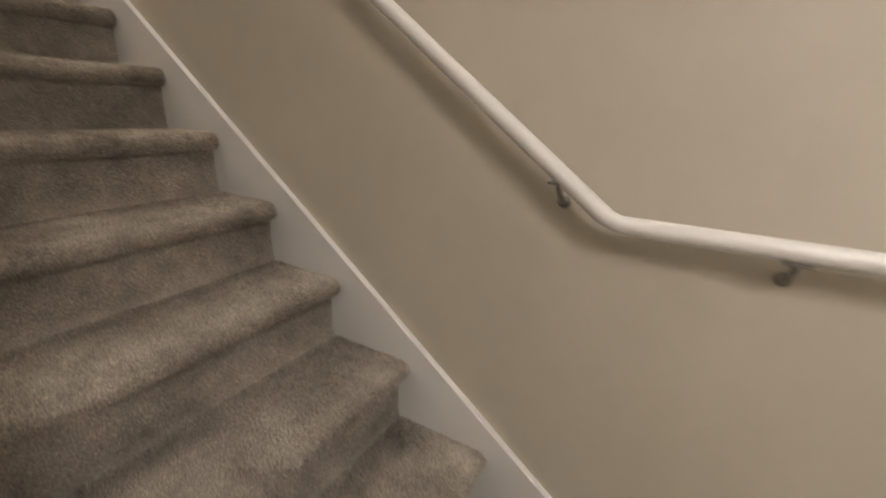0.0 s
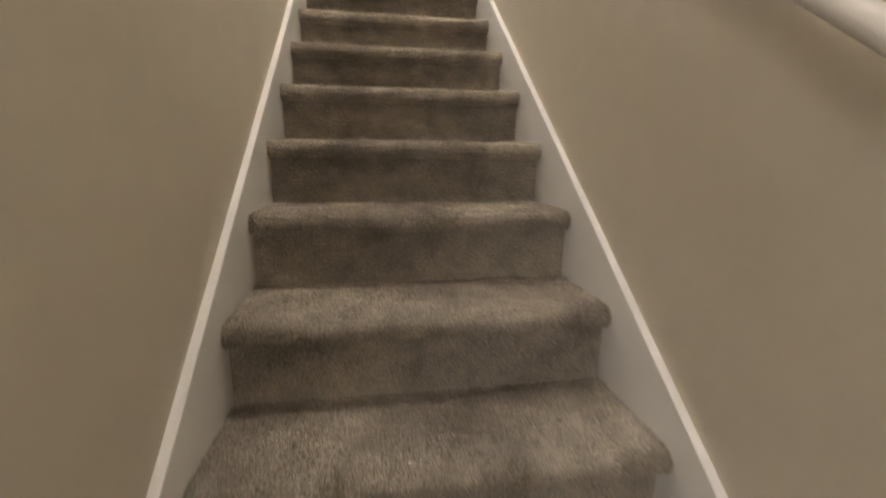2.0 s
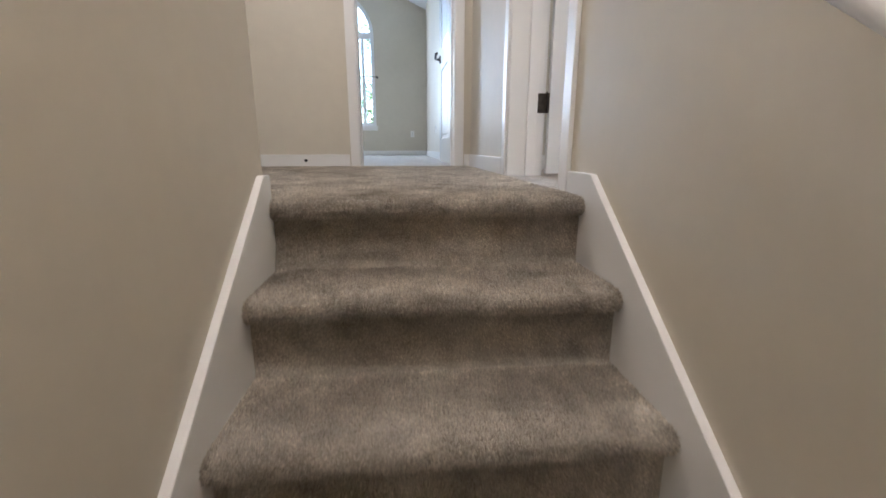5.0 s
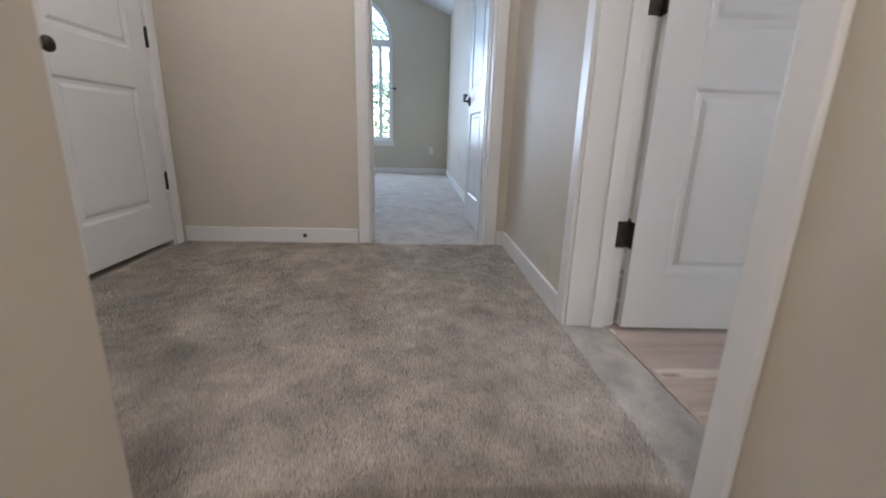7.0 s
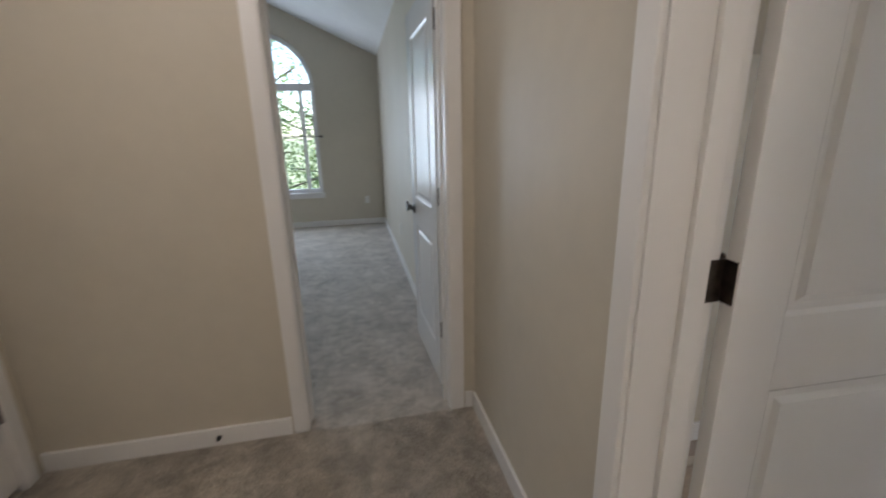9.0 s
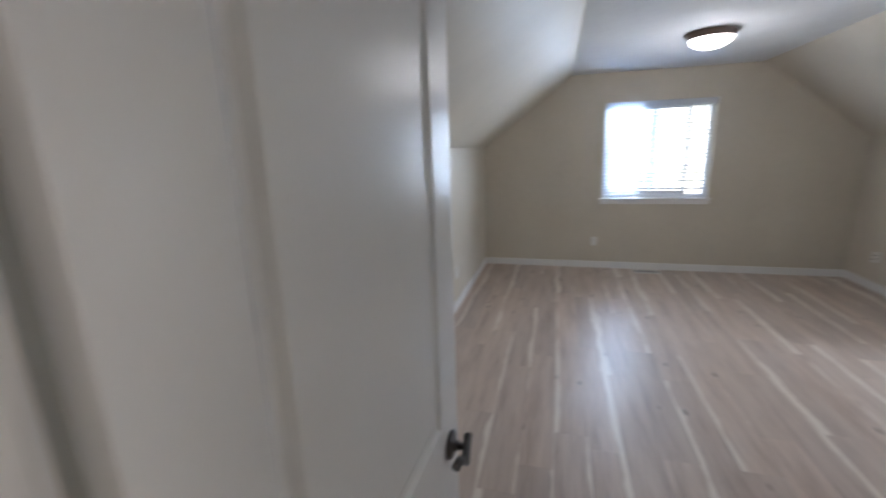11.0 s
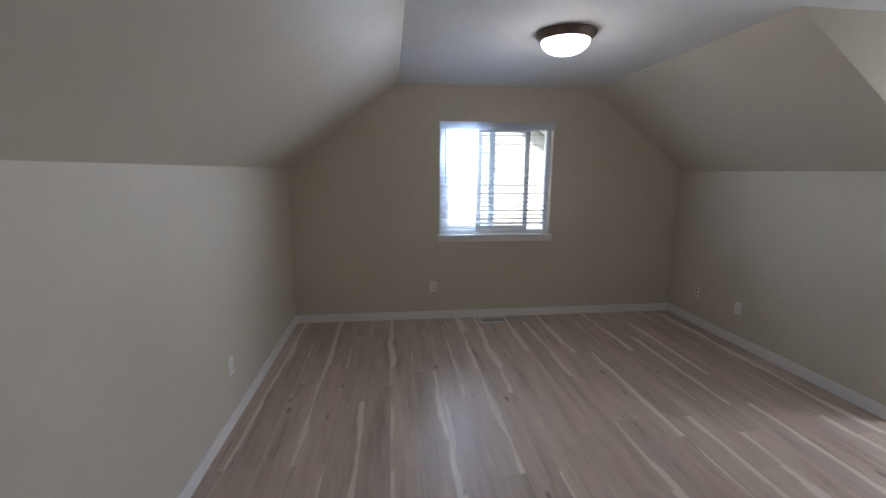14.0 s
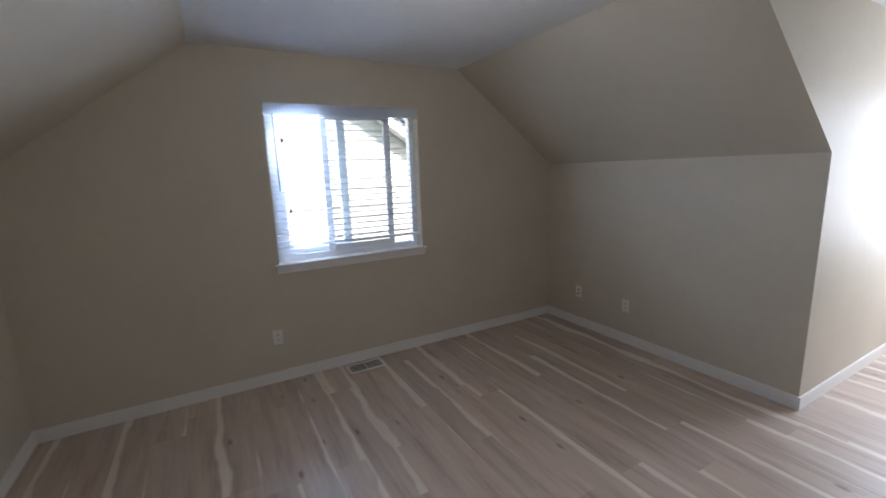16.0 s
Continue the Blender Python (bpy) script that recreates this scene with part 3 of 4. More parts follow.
def frame_y(name, x0, x1, ya, yb, top, hall_side, both):
    """Jambs, stop and casing of an opening in a wall that runs along y between x0 and x1."""
    bm = bmesh.new()
    bm_box(bm, x0, x1, ya, ya + JT, 0, top, 0.001)
    bm_box(bm, x0, x1, yb - JT, yb, 0, top, 0.001)
    bm_box(bm, x0, x1, ya, yb, top - JT, top, 0.001)
    for xs, out in ((x0, -1), (x1, 1)):
        if not both and xs != hall_side:
            continue
        a, b = sorted((xs, xs + out * 0.015))
        bm_box(bm, a, b, ya - CW + 0.006, ya + 0.006, 0, top + CW - 0.006, 0.004)
        bm_box(bm, a, b, yb - 0.006, yb + CW - 0.006, 0, top + CW - 0.006, 0.004)
        bm_box(bm, a, b, ya + 0.006, yb - 0.006, top - 0.006, top + CW - 0.006, 0.004)
    return bm


bm = frame_y("", 0, BED_X0, -1.905, -1.14, 2.045, 0, True)
for y0, y1 in ((-1.893, -1.877), (-1.168, -1.152)):
    bm_box(bm, 0.089, 0.136, y0, y1, 0, 2.033, 0.002)
bm_box(bm, 0.089, 0.136, -1.877, -1.168, 2.017, 2.033, 0.002)
structure(part("trim_bedroom_door_frame", bm, TRIM), "white painted door jamb and casing", "door frame")
bm = frame_y("", HALL_L - 0.12, HALL_L, -0.87, -0.098, 2.045, HALL_L, False)
structure(part("trim_closet_door_frame", bm, TRIM), "white painted door casing in the hall", "door frame")
bm = bmesh.new()
for xa in (-0.832, -0.118 - JT):
    bm_box(bm, xa, xa + JT, 0, FAR_Y0, 0, 2.045, 0.001)
bm_box(bm, -0.832, -0.118, 0, FAR_Y0, 2.045 - JT, 2.045, 0.001)
for ys, out in ((0, -1), (FAR_Y0, 1)):
    a, b = sorted((ys, ys + out * 0.015))
    bm_box(bm, -0.832 - CW + 0.006, -0.832 + 0.006, a, b, 0, 2.105, 0.004)
    if out < 0:
        bm_box(bm, -0.124, -0.124 + CW, a, b, 0, 2.105, 0.004)
    bm_box(bm, -0.826, -0.124, a, b, 2.039, 2.105, 0.004)
for xa in (-0.82, -0.142):
    bm_box(bm, xa, xa + 0.012, 0.075, 0.11, 0, 2.03, 0.002)
structure(part("trim_front_room_door_frame", bm, TRIM), "white painted doorway casing", "door frame")

# ---- doors ----


def panel_bm(x0, x1, z0, z1, face, inward):
    """A moulded panel: sunk rim and a raised field."""
    bm = bmesh.new()
    loops = []
    for inset, depth in ((0.0, 0.0), (0.010, 0.007), (0.026, 0.008), (0.042, 0.002)):
        y = face + inward * depth
        loops.append([bm.verts.new(p) for p in ((x0 + inset, y, z0 + inset), (x1 - inset, y, z0 + inset), (x1 - inset, y, z1 - inset), (x0 + inset, y, z1 - inset))])
    for a, b in zip(loops, loops[1:]):
        for i in range(4):
            j = (i + 1) % 4
            bm.faces.new((a[i], a[j], b[j], b[i]))
    bm.faces.new(loops[-1])
    bmesh.ops.recalc_face_normals(bm, faces=bm.faces[:])
    if inward > 0:
        for f in bm.faces:
            if f.normal.y > 0:
                f.normal_flip()
    return bm


def door_thing(name, label, width, handle, hinge_face, m_world):
    """A two-panel door 2.02 m high, hinge edge at x = 0, leaf along +x, faces at y = 0 and y = 0.035."""
    d = empty(name)
    tagged(d, label, "door", kind="structure")
    h, t = 2.018, 0.035
    stile = 0.125
    zs = ((0.205, 0.800), (0.972, h - 0.135))
    bm = bmesh.new()
    bm_box(bm, 0, stile, 0, t, 0, h, 0.0015)
    bm_box(bm, width - stile, width, 0, t, 0, h, 0.0015)
    bm_box(bm, stile, width - stile, 0, t, 0, zs[0][0])
    bm_box(bm, stile, width - stile, 0, t, zs[0][1], zs[1][0])
    bm_box(bm, stile, width - stile, 0, t, zs[1][1], h)
    bm_box(bm, stile, width - stile, 0.009, t - 0.009, zs[0][0], zs[0][1])
    bm_box(bm, stile, width - stile, 0.009, t - 0.009, zs[1][0], zs[1][1])
    part("slab", bm, DOOR, d)
    for z0, z1 in zs:
        part("panel", panel_bm(stile, width - stile, z0, z1, 0.0, 1), DOOR, d)
        part("panel", panel_bm(stile, width - stile, z0, z1, t, -1), DOOR, d)
    hx = width - 0.068
    for face, out in ((0.0, -1), (t, 1)):
        if handle == "lever" or out > 0:
            bm = bmesh.new()
            bm_lathe(bm, [(0.034, face), (0.034, face + out * 0.006), (0.028, face + out * 0.011), (0.013, face + out * 0.013), (0.012, face + out * 0.022)], (hx, 0, 0.895), "y", 24)
            rose = part("handle", bm, BRONZE if handle == "knob" else NICKEL, d, "dark metal door handle")
            bm = bmesh.new()
            if handle == "knob":
                bm_lathe(bm, [(0.011, face + out * 0.02), (0.012, face + out * 0.034), (0.024, face + out * 0.040), (0.029, face + out * 0.050), (0.027, face + out * 0.061), (0.016, face + out * 0.068), (0.004, face + out * 0.070)], (hx, 0, 0.895), "y", 24)
                part("knob", bm, BRONZE, rose)
            else:
                y = face + out * 0.048
                bm_tube(bm, [(hx, face + out * 0.02, 0.895), (hx, y - out * 0.006, 0.895), (hx - 0.012, y, 0.936), (hx - 0.05, y + out * 0.003, 0.895), (hx - 0.085, y, 0.930), (hx - 0.108, y - out * 0.004, 0.926)], 0.0095, 12)
                part("lever", bm, NICKEL, rose)
    if handle == "lever":
        bm = bmesh.new()
        bm_box(bm, width - 0.0005, width + 0.001, 0.006, 0.029, 0.865, 0.925)
        part("latch_plate", bm, NICKEL, d, "small metal latch plate on the door edge")
    for z in (0.285, 1.005, 1.80):
        bm = bmesh.new()
        y = hinge_face
        inward = -1 if y > 0.01 else 1
        bm_lathe(bm, [(0.0065, z), (0.0065, z + 0.09)], (-0.004, y - inward * 0.006, 0), "z", 12)
        bm_lathe(bm, [(0.004, z + 0.09), (0.0055, z + 0.094), (0.003, z + 0.10)], (-0.004, y - inward * 0.006, 0), "z", 10)
        bm_box(bm, -0.003, -0.001, min(y, y + inward * 0.03), max(y, y + inward * 0.03), z, z + 0.09)
        part("hinge", bm, BRONZE, d, "dark bronze hinge")
    d.matrix_world = m_world
    return d


# leaf runs along +x from the hinge, swung into the bedroom
BED_DOOR = pose(0.188, -1.186, 0.012, 0, 0, -2.0)
door_thing("door_1", "white two-panel door standing open into the bedroom", 0.748, "lever", 0.035, BED_DOOR)
for z in (0.297, 1.017, 1.812):
    tagged(boxes("trim_hinge_leaf", BRONZE, [(0.139, 0.181, -1.1540, -1.152, z, z + 0.09)], kind="structure"), "dark bronze hinge leaf", "hinge")
# closed closet door: leaf runs along -y from its hinge, face flush with the hall
door_thing("door_2", "closed white two-panel door with a dark round knob", 0.745, "knob", 0.035, Matrix.Translation((HALL_L - 0.038, -0.1115, 0.034)) @ pose(0, 0, 0, 0, 0, -90))
# front room door, swung against the side wall
door_thing("door_3", "white two-panel door standing open against a wall", 0.70, "lever", 0.0, Matrix.Translation((-0.100, 0.206, 0.012)) @ pose(0, 0, 0, 0, 0, 92.0))

for z in (0.297, 1.017, 1.812):
    tagged(boxes("trim_hinge_leaf", BRONZE, [(-0.1325, -0.1305, 0.118, 0.150, z, z + 0.09)], kind="structure"), "dark bronze hinge leaf", "hinge")

# ---- bedroom window ----
win = empty("window_1", (BED_X1 + 0.12, (W_Y0 + W_Y1) / 2, W_Z0))
structure(win, "white vinyl sliding window, its sash slid partly open", "window")
FX0, FX1 = BED_X1 + 0.085, BED_X1 + 0.15


def bar(name, parent, mat, *b, bev=0.004):
    bm = bmesh.new()
    bm_box(bm, *b, bev=bev)
    return part(name, bm, mat, parent)


for y0, y1, z0, z1 in ((W_Y0, W_Y0 + 0.045, W_Z0, W_Z1), (W_Y1 - 0.045, W_Y1, W_Z0, W_Z1), (W_Y0 + 0.045, W_Y1 - 0.045, W_Z0, W_Z0 + 0.045), (W_Y0 + 0.045, W_Y1 - 0.045, W_Z1 - 0.045, W_Z1)):
    bar("window_frame", win, VINYL, FX0, FX1, y0, y1, z0, z1)
mid = (W_Y0 + W_Y1) / 2
for a, b, x0, wide in ((-2.976, -2.397, FX0 + 0.003, 0.052), (-2.602, W_Y1 - 0.045, FX0 + 0.033, 0.066)):
    for y0, y1, z0, z1 in ((a, a + wide, W_Z0 + 0.045, W_Z1 - 0.045), (b - wide, b, W_Z0 + 0.045, W_Z1 - 0.045), (a + wide, b - wide, W_Z0 + 0.045, W_Z0 + 0.09), (a + wide, b - wide, W_Z1 - 0.09, W_Z1 - 0.045)):
        bar("sash", win, VINYL, x0, x0 + 0.026, y0, y1, z0, z1)
    g = bar("pane", win, GLASS, x0 + 0.011, x0 + 0.014, a + wide, b - wide, W_Z0 + 0.09, W_Z1 - 0.09, bev=0)
    g.visible_shadow = False
sill = bar("window_sill", win, TRIM, BED_X1 - 0.03, BED_X1 + 0.086, W_Y0 - 0.032, W_Y1 + 0.032, W_Z0 - 0.018, W_Z0 + 0.002)
bar("apron", win, TRIM, BED_X1 - 0.014, BED_X1, W_Y0 - 0.02, W_Y1 + 0.02, W_Z0 - 0.07, W_Z0 - 0.018)

# ---- blind ----
blind = empty("window_blind", (BED_X1 + 0.04, mid, W_Z1))
tagged(blind, "white slatted blind lowered most of the way", "blind")
BY0, BY1 = W_Y0 + 0.012, W_Y1 - 0.012
bar("valance", blind, BLIND, BED_X1 - 0.008, BED_X1 + 0.006, W_Y0 - 0.006, W_Y1 + 0.006, W_Z1 - 0.075, W_Z1 + 0.002)
bar("headrail", blind, BLIND, BED_X1 + 0.012, BED_X1 + 0.066, BY0, BY1, W_Z1 - 0.05, W_Z1 - 0.003)
slat_me = None
z_top, z_bot, count = W_Z1 - 0.085, W_Z0 + 0.165, 21
for i in range(count):
    z = z_top + (z_bot - z_top) * i / (count - 1)
    if slat_me is None:
        bm = bmesh.new()
        nseg = 6
        top, low = [], []
        for k in range(nseg + 1):
            u = -0.025 + 0.05 * k / nseg
            crown = 0.0025 * (1 - (u / 0.025) ** 2)
            top.append((u, crown + 0.0009))
            low.append((u, crown - 0.0009))
        bm_prism(bm, top + low[::-1], "y", -(BY1 - BY0) / 2, (BY1 - BY0) / 2)
        slat = part("slat", bm, BLIND, blind)
        slat_me = slat.data
    else:
        slat = new("slat", slat_me)
        slat.parent = blind
        slat.matrix_parent_inverse = blind.matrix_world.inverted()
    slat.matrix_basis = pose(BED_X1 + 0.04, (BY0 + BY1) / 2, z, 0, -3.0, 0)
bar("bottom_rail", blind, BLIND, BED_X1 + 0.015, BED_X1 + 0.065, BY0, BY1, z_bot - 0.055, z_bot - 0.037)
for y in (BY1 - 0.17, mid, BY0 + 0.17):
    for x in (BED_X1 + 0.014, BED_X1 + 0.067):
        bm = bmesh.new()
        bm_tube(bm, [(x, y, W_Z1 - 0.05), (x, y, z_bot - 0.045)], 0.0009, 5)
        part("ladder_cord", bm, CORD, blind)
bm = bmesh.new()
bm_tube(bm, [(BED_X1 - 0.014, W_Y1 - 0.055, W_Z1 - 0.075), (BED_X1 - 0.016, W_Y1 - 0.058, W_Z1 - 0.62)], 0.0042, 8)
part("tilt_wand", bm, plain("wand_grey", (0.12, 0.12, 0.125), 0.4), blind, "thin grey tilt wand")
for dy, drop in ((0.10, 0.24), (0.115, 0.75)):
    bm = bmesh.new()
    bm_tube(bm, [(BED_X1 - 0.012, W_Y1 - dy, W_Z1 - 0.075), (BED_X1 - 0.012, W_Y1 - dy - 0.004, W_Z1 - drop)], 0.0012, 5)
    part("lift_cord", bm, CORD, blind)
    bm = bmesh.new()
    bm_lathe(bm, [(0.003, 0), (0.008, -0.012), (0.009, -0.03), (0.006, -0.036)], (BED_X1 - 0.012, W_Y1 - dy - 0.004, W_Z1 - drop), "z", 10)
    part("tassel", bm, DARK, blind, "dark cord tassel")

# ---- ceiling lamp ----


def flush_lamp(place, label):
    x, y, z = place
    lamp = empty("ceiling_light", place)
    tagged(lamp, label, "ceiling light")
    bm = bmesh.new()
    bm_lathe(bm, [(0.176, z), (0.185, z - 0.006), (0.185, z - 0.013), (0.172, z - 0.020), (0.168, z - 0.034), (0.160, z - 0.046), (0.155, z - 0.050), (0.146, z - 0.047)], (x, y, 0), "z", 48)
    part("rim", bm, AGED, lamp, "bronze rim")
    bm = bmesh.new()
    prof = [(0.150 * math.cos(a), z - 0.044 - 0.085 * math.sin(a)) for a in (radians(90 * i / 10) for i in range(10))]
    bm_lathe(bm, [*prof, (0.006, z - 0.1295)], (x, y, 0), "z", 48)
    part("shade", bm, OPAL, lamp, "glowing opal glass shade").visible_shadow = False
    return lamp


flush_lamp((4.10, -2.585, CEIL), "flush ceiling light with a bronze rim, switched on")
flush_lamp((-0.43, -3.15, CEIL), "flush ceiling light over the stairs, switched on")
# two unseen fixtures, added to carry the hall and lower-hall bulbs
flush_lamp((-1.05, -1.0, CEIL), "unseen ceiling light added for the hall, switched on")
flush_lamp((-1.15, -5.8, -0.2), "unseen ceiling light added for the lower hall, switched on")

# ---- outlets, register, door stop ----


def outlet(place, turn, label, kind="duplex"):
    o = empty("wall_outlet", (0, 0, 0))
    tagged(o, label, "outlet")
    bm = bmesh.new()
    bm_box(bm, -0.035, 0.035, -0.006, 0.0, -0.057, 0.057, 0.0025)
    part("cover_plate", bm, PLASTIC, o)
    for z in (0.02, -0.02):
        bm = bmesh.new()
        if kind == "duplex":
            bm_box(bm, -0.016, 0.016, -0.008, -0.005, z - 0.014, z + 0.014, 0.002)
            sock = part("socket", bm, PLASTIC, o)
            # thin dark bars paint the shade in the plug holes
            bm = bmesh.new()
            for dx in (-0.006, 0.006):
                bm_box(bm, dx - 0.001, dx + 0.001, -0.0085, -0.0079, z - 0.003, z + 0.006)
            bm_box(bm, -0.002, 0.002, -0.0085, -0.0079, z - 0.010, z - 0.006)
            part("slot_shade", bm, DARK, sock)
        else:
            bm_lathe(bm, [(0.008, -0.004), (0.008, -0.012), (0.005, -0.016)], (0, 0, z), "y", 14)
            part("jack", bm, DARK, o, "dark coax jack")
    o.matrix_world = pose(*place, 0, 0, turn)
    return o


outlet((BED_X1, -1.925, 0.361), -90, "white duplex outlet on the gable wall")
outlet((4.0, KNEE_L, 0.382), 0, "white duplex outlet on the long knee wall")
outlet((4.8, KNEE_R, 0.344), 180, "white duplex outlet on the knee wall")
outlet((5.34, KNEE_R, 0.347), 180, "white plate with two dark jacks", "jack")
outlet((-0.335, FAR_Y1, 0.39), 0, "white duplex outlet below the arched window's wall")
outlet((FAR_XR, 2.6, 0.39), -90, "white duplex outlet on the front room wall")

reg = empty("floor_register", (5.65, -2.565, 0.0))
tagged(reg, "white metal floor register set before the gable wall", "floor vent")
bm = bmesh.new()
for r in ((5.570, 5.590, -2.715, -2.415), (5.710, 5.730, -2.715, -2.415), (5.590, 5.710, -2.715, -2.695), (5.590, 5.710, -2.435, -2.415), (5.590, 5.710, -2.569, -2.561)):
    bm_box(bm, *r, 0.0, 0.006, 0.0015)
part("frame", bm, PLASTIC, reg)
# solid dark plate: the shade inside the register, put in as colour
bm = bmesh.new()
bm_box(bm, 5.590, 5.710, -2.695, -2.435, 0.0, 0.0012)
part("opening_shade", bm, DARK, reg)
for i in range(17):
    y = -2.684 + 0.0148 * i
    bar("slat", reg, PLASTIC, 5.590, 5.710, y, y + 0.0035, 0.0012, 0.0045, bev=0)
ds = empty("door_stop", (-1.216, -BT, 0.045))
tagged(ds, "small black rubber door stop on the baseboard", "door stop")
bm = bmesh.new()
bm_lathe(bm, [(0.011, -BT), (0.011, -BT - 0.006), (0.008, -BT - 0.02), (0.005, -BT - 0.024)], (-1.216, 0, 0.045), "y", 16)
part("bumper", bm, RUBBER, ds)

# ---- front room window ----
aw = empty("window_2", (WIN_C, FAR_Y1 + 0.1, WIN_SILL))
structure(aw, "tall white arched window with trees beyond", "window")
ay0, ay1 = FAR_Y1 + 0.05, FAR_Y1 + 0.11


def arch_band(r0, r1, y0, y1, n=28):
    bm = bmesh.new()
    rings = []
    for i in range(n + 1):
        a = math.pi * i / n
        rings.append([bm.verts.new((WIN_C - r * math.cos(a), y, WIN_SPRING + r * math.sin(a))) for r, y in ((r0, y0), (r1, y0), (r1, y1), (r0, y1))])
    for a, b in zip(rings, rings[1:]):
        for i in range(4):
            bm.faces.new((a[i], a[(i + 1) % 4], b[(i + 1) % 4], b[i]))
    bm.faces.new(rings[0]), bm.faces.new(rings[-1])
    bmesh.ops.recalc_face_normals(bm, faces=bm.faces[:])
    return bm


part("window_frame", arch_band(WIN_R - 0.06, WIN_R, ay0, ay1), VINYL, aw)
for x0, x1 in ((WIN_C - WIN_R, WIN_C - WIN_R + 0.06), (WIN_C + WIN_R - 0.06, WIN_C + WIN_R)):
    bar("window_frame", aw, VINYL, x0, x1, ay0, ay1, WIN_SILL, WIN_SPRING)
bar("window_frame", aw, VINYL, WIN_C - WIN_R + 0.06, WIN_C + WIN_R - 0.06, ay0, ay1, WIN_SILL, WIN_SILL + 0.06)
bar("window_frame", aw, VINYL, WIN_C - WIN_R + 0.06, WIN_C + WIN_R - 0.06, ay0 - 0.01, ay1, WIN_SPRING - 0.05, WIN_SPRING + 0.05)
for x in (WIN_C - 0.42, WIN_C + 0.53):
    bar("mullion", aw, VINYL, x - 0.025, x + 0.025, ay0, ay1, WIN_SILL + 0.06, WIN_SPRING - 0.05)
bar("window_sill", aw, TRIM, WIN_C - WIN_R - 0.03, WIN_C + WIN_R + 0.03, FAR_Y1 - 0.03, FAR_Y1 + 0.05, WIN_SILL - 0.02, WIN_SILL + 0.002)
bar("apron", aw, TRIM, WIN_C - WIN_R - 0.02, WIN_C + WIN_R + 0.02, FAR_Y1 - 0.014, FAR_Y1, WIN_SILL - 0.08, WIN_SILL - 0.02)
g = bar("pane", aw, GLASS, WIN_C - WIN_R + 0.06, WIN_C + WIN_R - 0.06, ay0 + 0.03, ay0 + 0.034, WIN_SILL + 0.06, WIN_SPRING, bev=0)
g.visible_shadow = False
bm = bmesh.new()
arc = [(WIN_C - 0.675 * math.cos(math.pi * i / 24), WIN_SPRING + 0.05 + 0.64 * math.sin(math.pi * i / 24)) for i in range(25)]
bm_prism(bm, arc, "y", ay0 + 0.03, ay0 + 0.034)
part("pane", bm, GLASS, aw).visible_shadow = False
rod = empty("curtain_rod", (-0.96, FAR_Y1 - 0.06, 1.375))
tagged(rod, "thin dark cafe curtain rod across the window", "curtain rod")
bm = bmesh.new()
bm_tube(bm, [(-2.52, FAR_Y1 - 0.055, 1.375), (-0.945, FAR_Y1 - 0.055, 1.375)], 0.006, 8)
part("pole", bm, BRONZE, rod)
for x in (-0.955, -2.505):
    bm = bmesh.new()
    bm_lathe(bm, [(0.022, FAR_Y1), (0.022, FAR_Y1 - 0.008), (0.009, FAR_Y1 - 0.014), (0.009, FAR_Y1 - 0.05), (0.018, FAR_Y1 - 0.058), (0.014, FAR_Y1 - 0.068)], (x, 0, 1.375), "y", 14)
    part("bracket", bm, NICKEL, rod)

# ---- outdoors ----
GROUND = plain("lawn_ground", (0.12, 0.14, 0.07), 0.95, 0, 0.3, 3.0)
g = boxes("ground", GROUND, [(-900, 900, -900, 900, -3.4, -3.0)])
structure(g, "grassy ground around the house", "ground")
SIDING = paint("cream_siding", (0.62, 0.575, 0.46), 0.6, 0.05, 0.04)
FASCIA = paint("white_rake_paint", (0.8, 0.8, 0.8), 0.5, 0.05, 0.03)
ROOF = plain("roof_shingle", (0.09, 0.085, 0.08), 0.9, 0, 0.3, 30)
house = empty("neighbour_house", (10.5, -5, -3.0))
tagged(house, "cream lap-sided neighbouring house with a gable roof", "house")
RIDGE_Y, RIDGE_Z, PITCH, EAVE = -1.0, 4.58, 0.68, 5.4


def verge(z):
    """Half the width of the gable at a height."""
    return min(EAVE, (RIDGE_Z - z) / PITCH)


for i in range(48):
    z = -3.0 + 0.155 * i
    half = verge(z + 0.154)
    bm = bmesh.new()
    bm_prism(bm, [(9.285, z), (9.45, z), (9.45, z + 0.154), (9.300, z + 0.154)], "y", RIDGE_Y - half, RIDGE_Y + half)
    part("siding_board", bm, SIDING, house)
bm = bmesh.new()
bm_prism(bm, [(RIDGE_Y - EAVE, -3.0), (RIDGE_Y + EAVE, -3.0), (RIDGE_Y + EAVE, RIDGE_Z - PITCH * EAVE), (RIDGE_Y, RIDGE_Z + 0.15), (RIDGE_Y - EAVE, RIDGE_Z - PITCH * EAVE)], "x", 9.32, 9.44)
part("gable_wall", bm, SIDING, house)
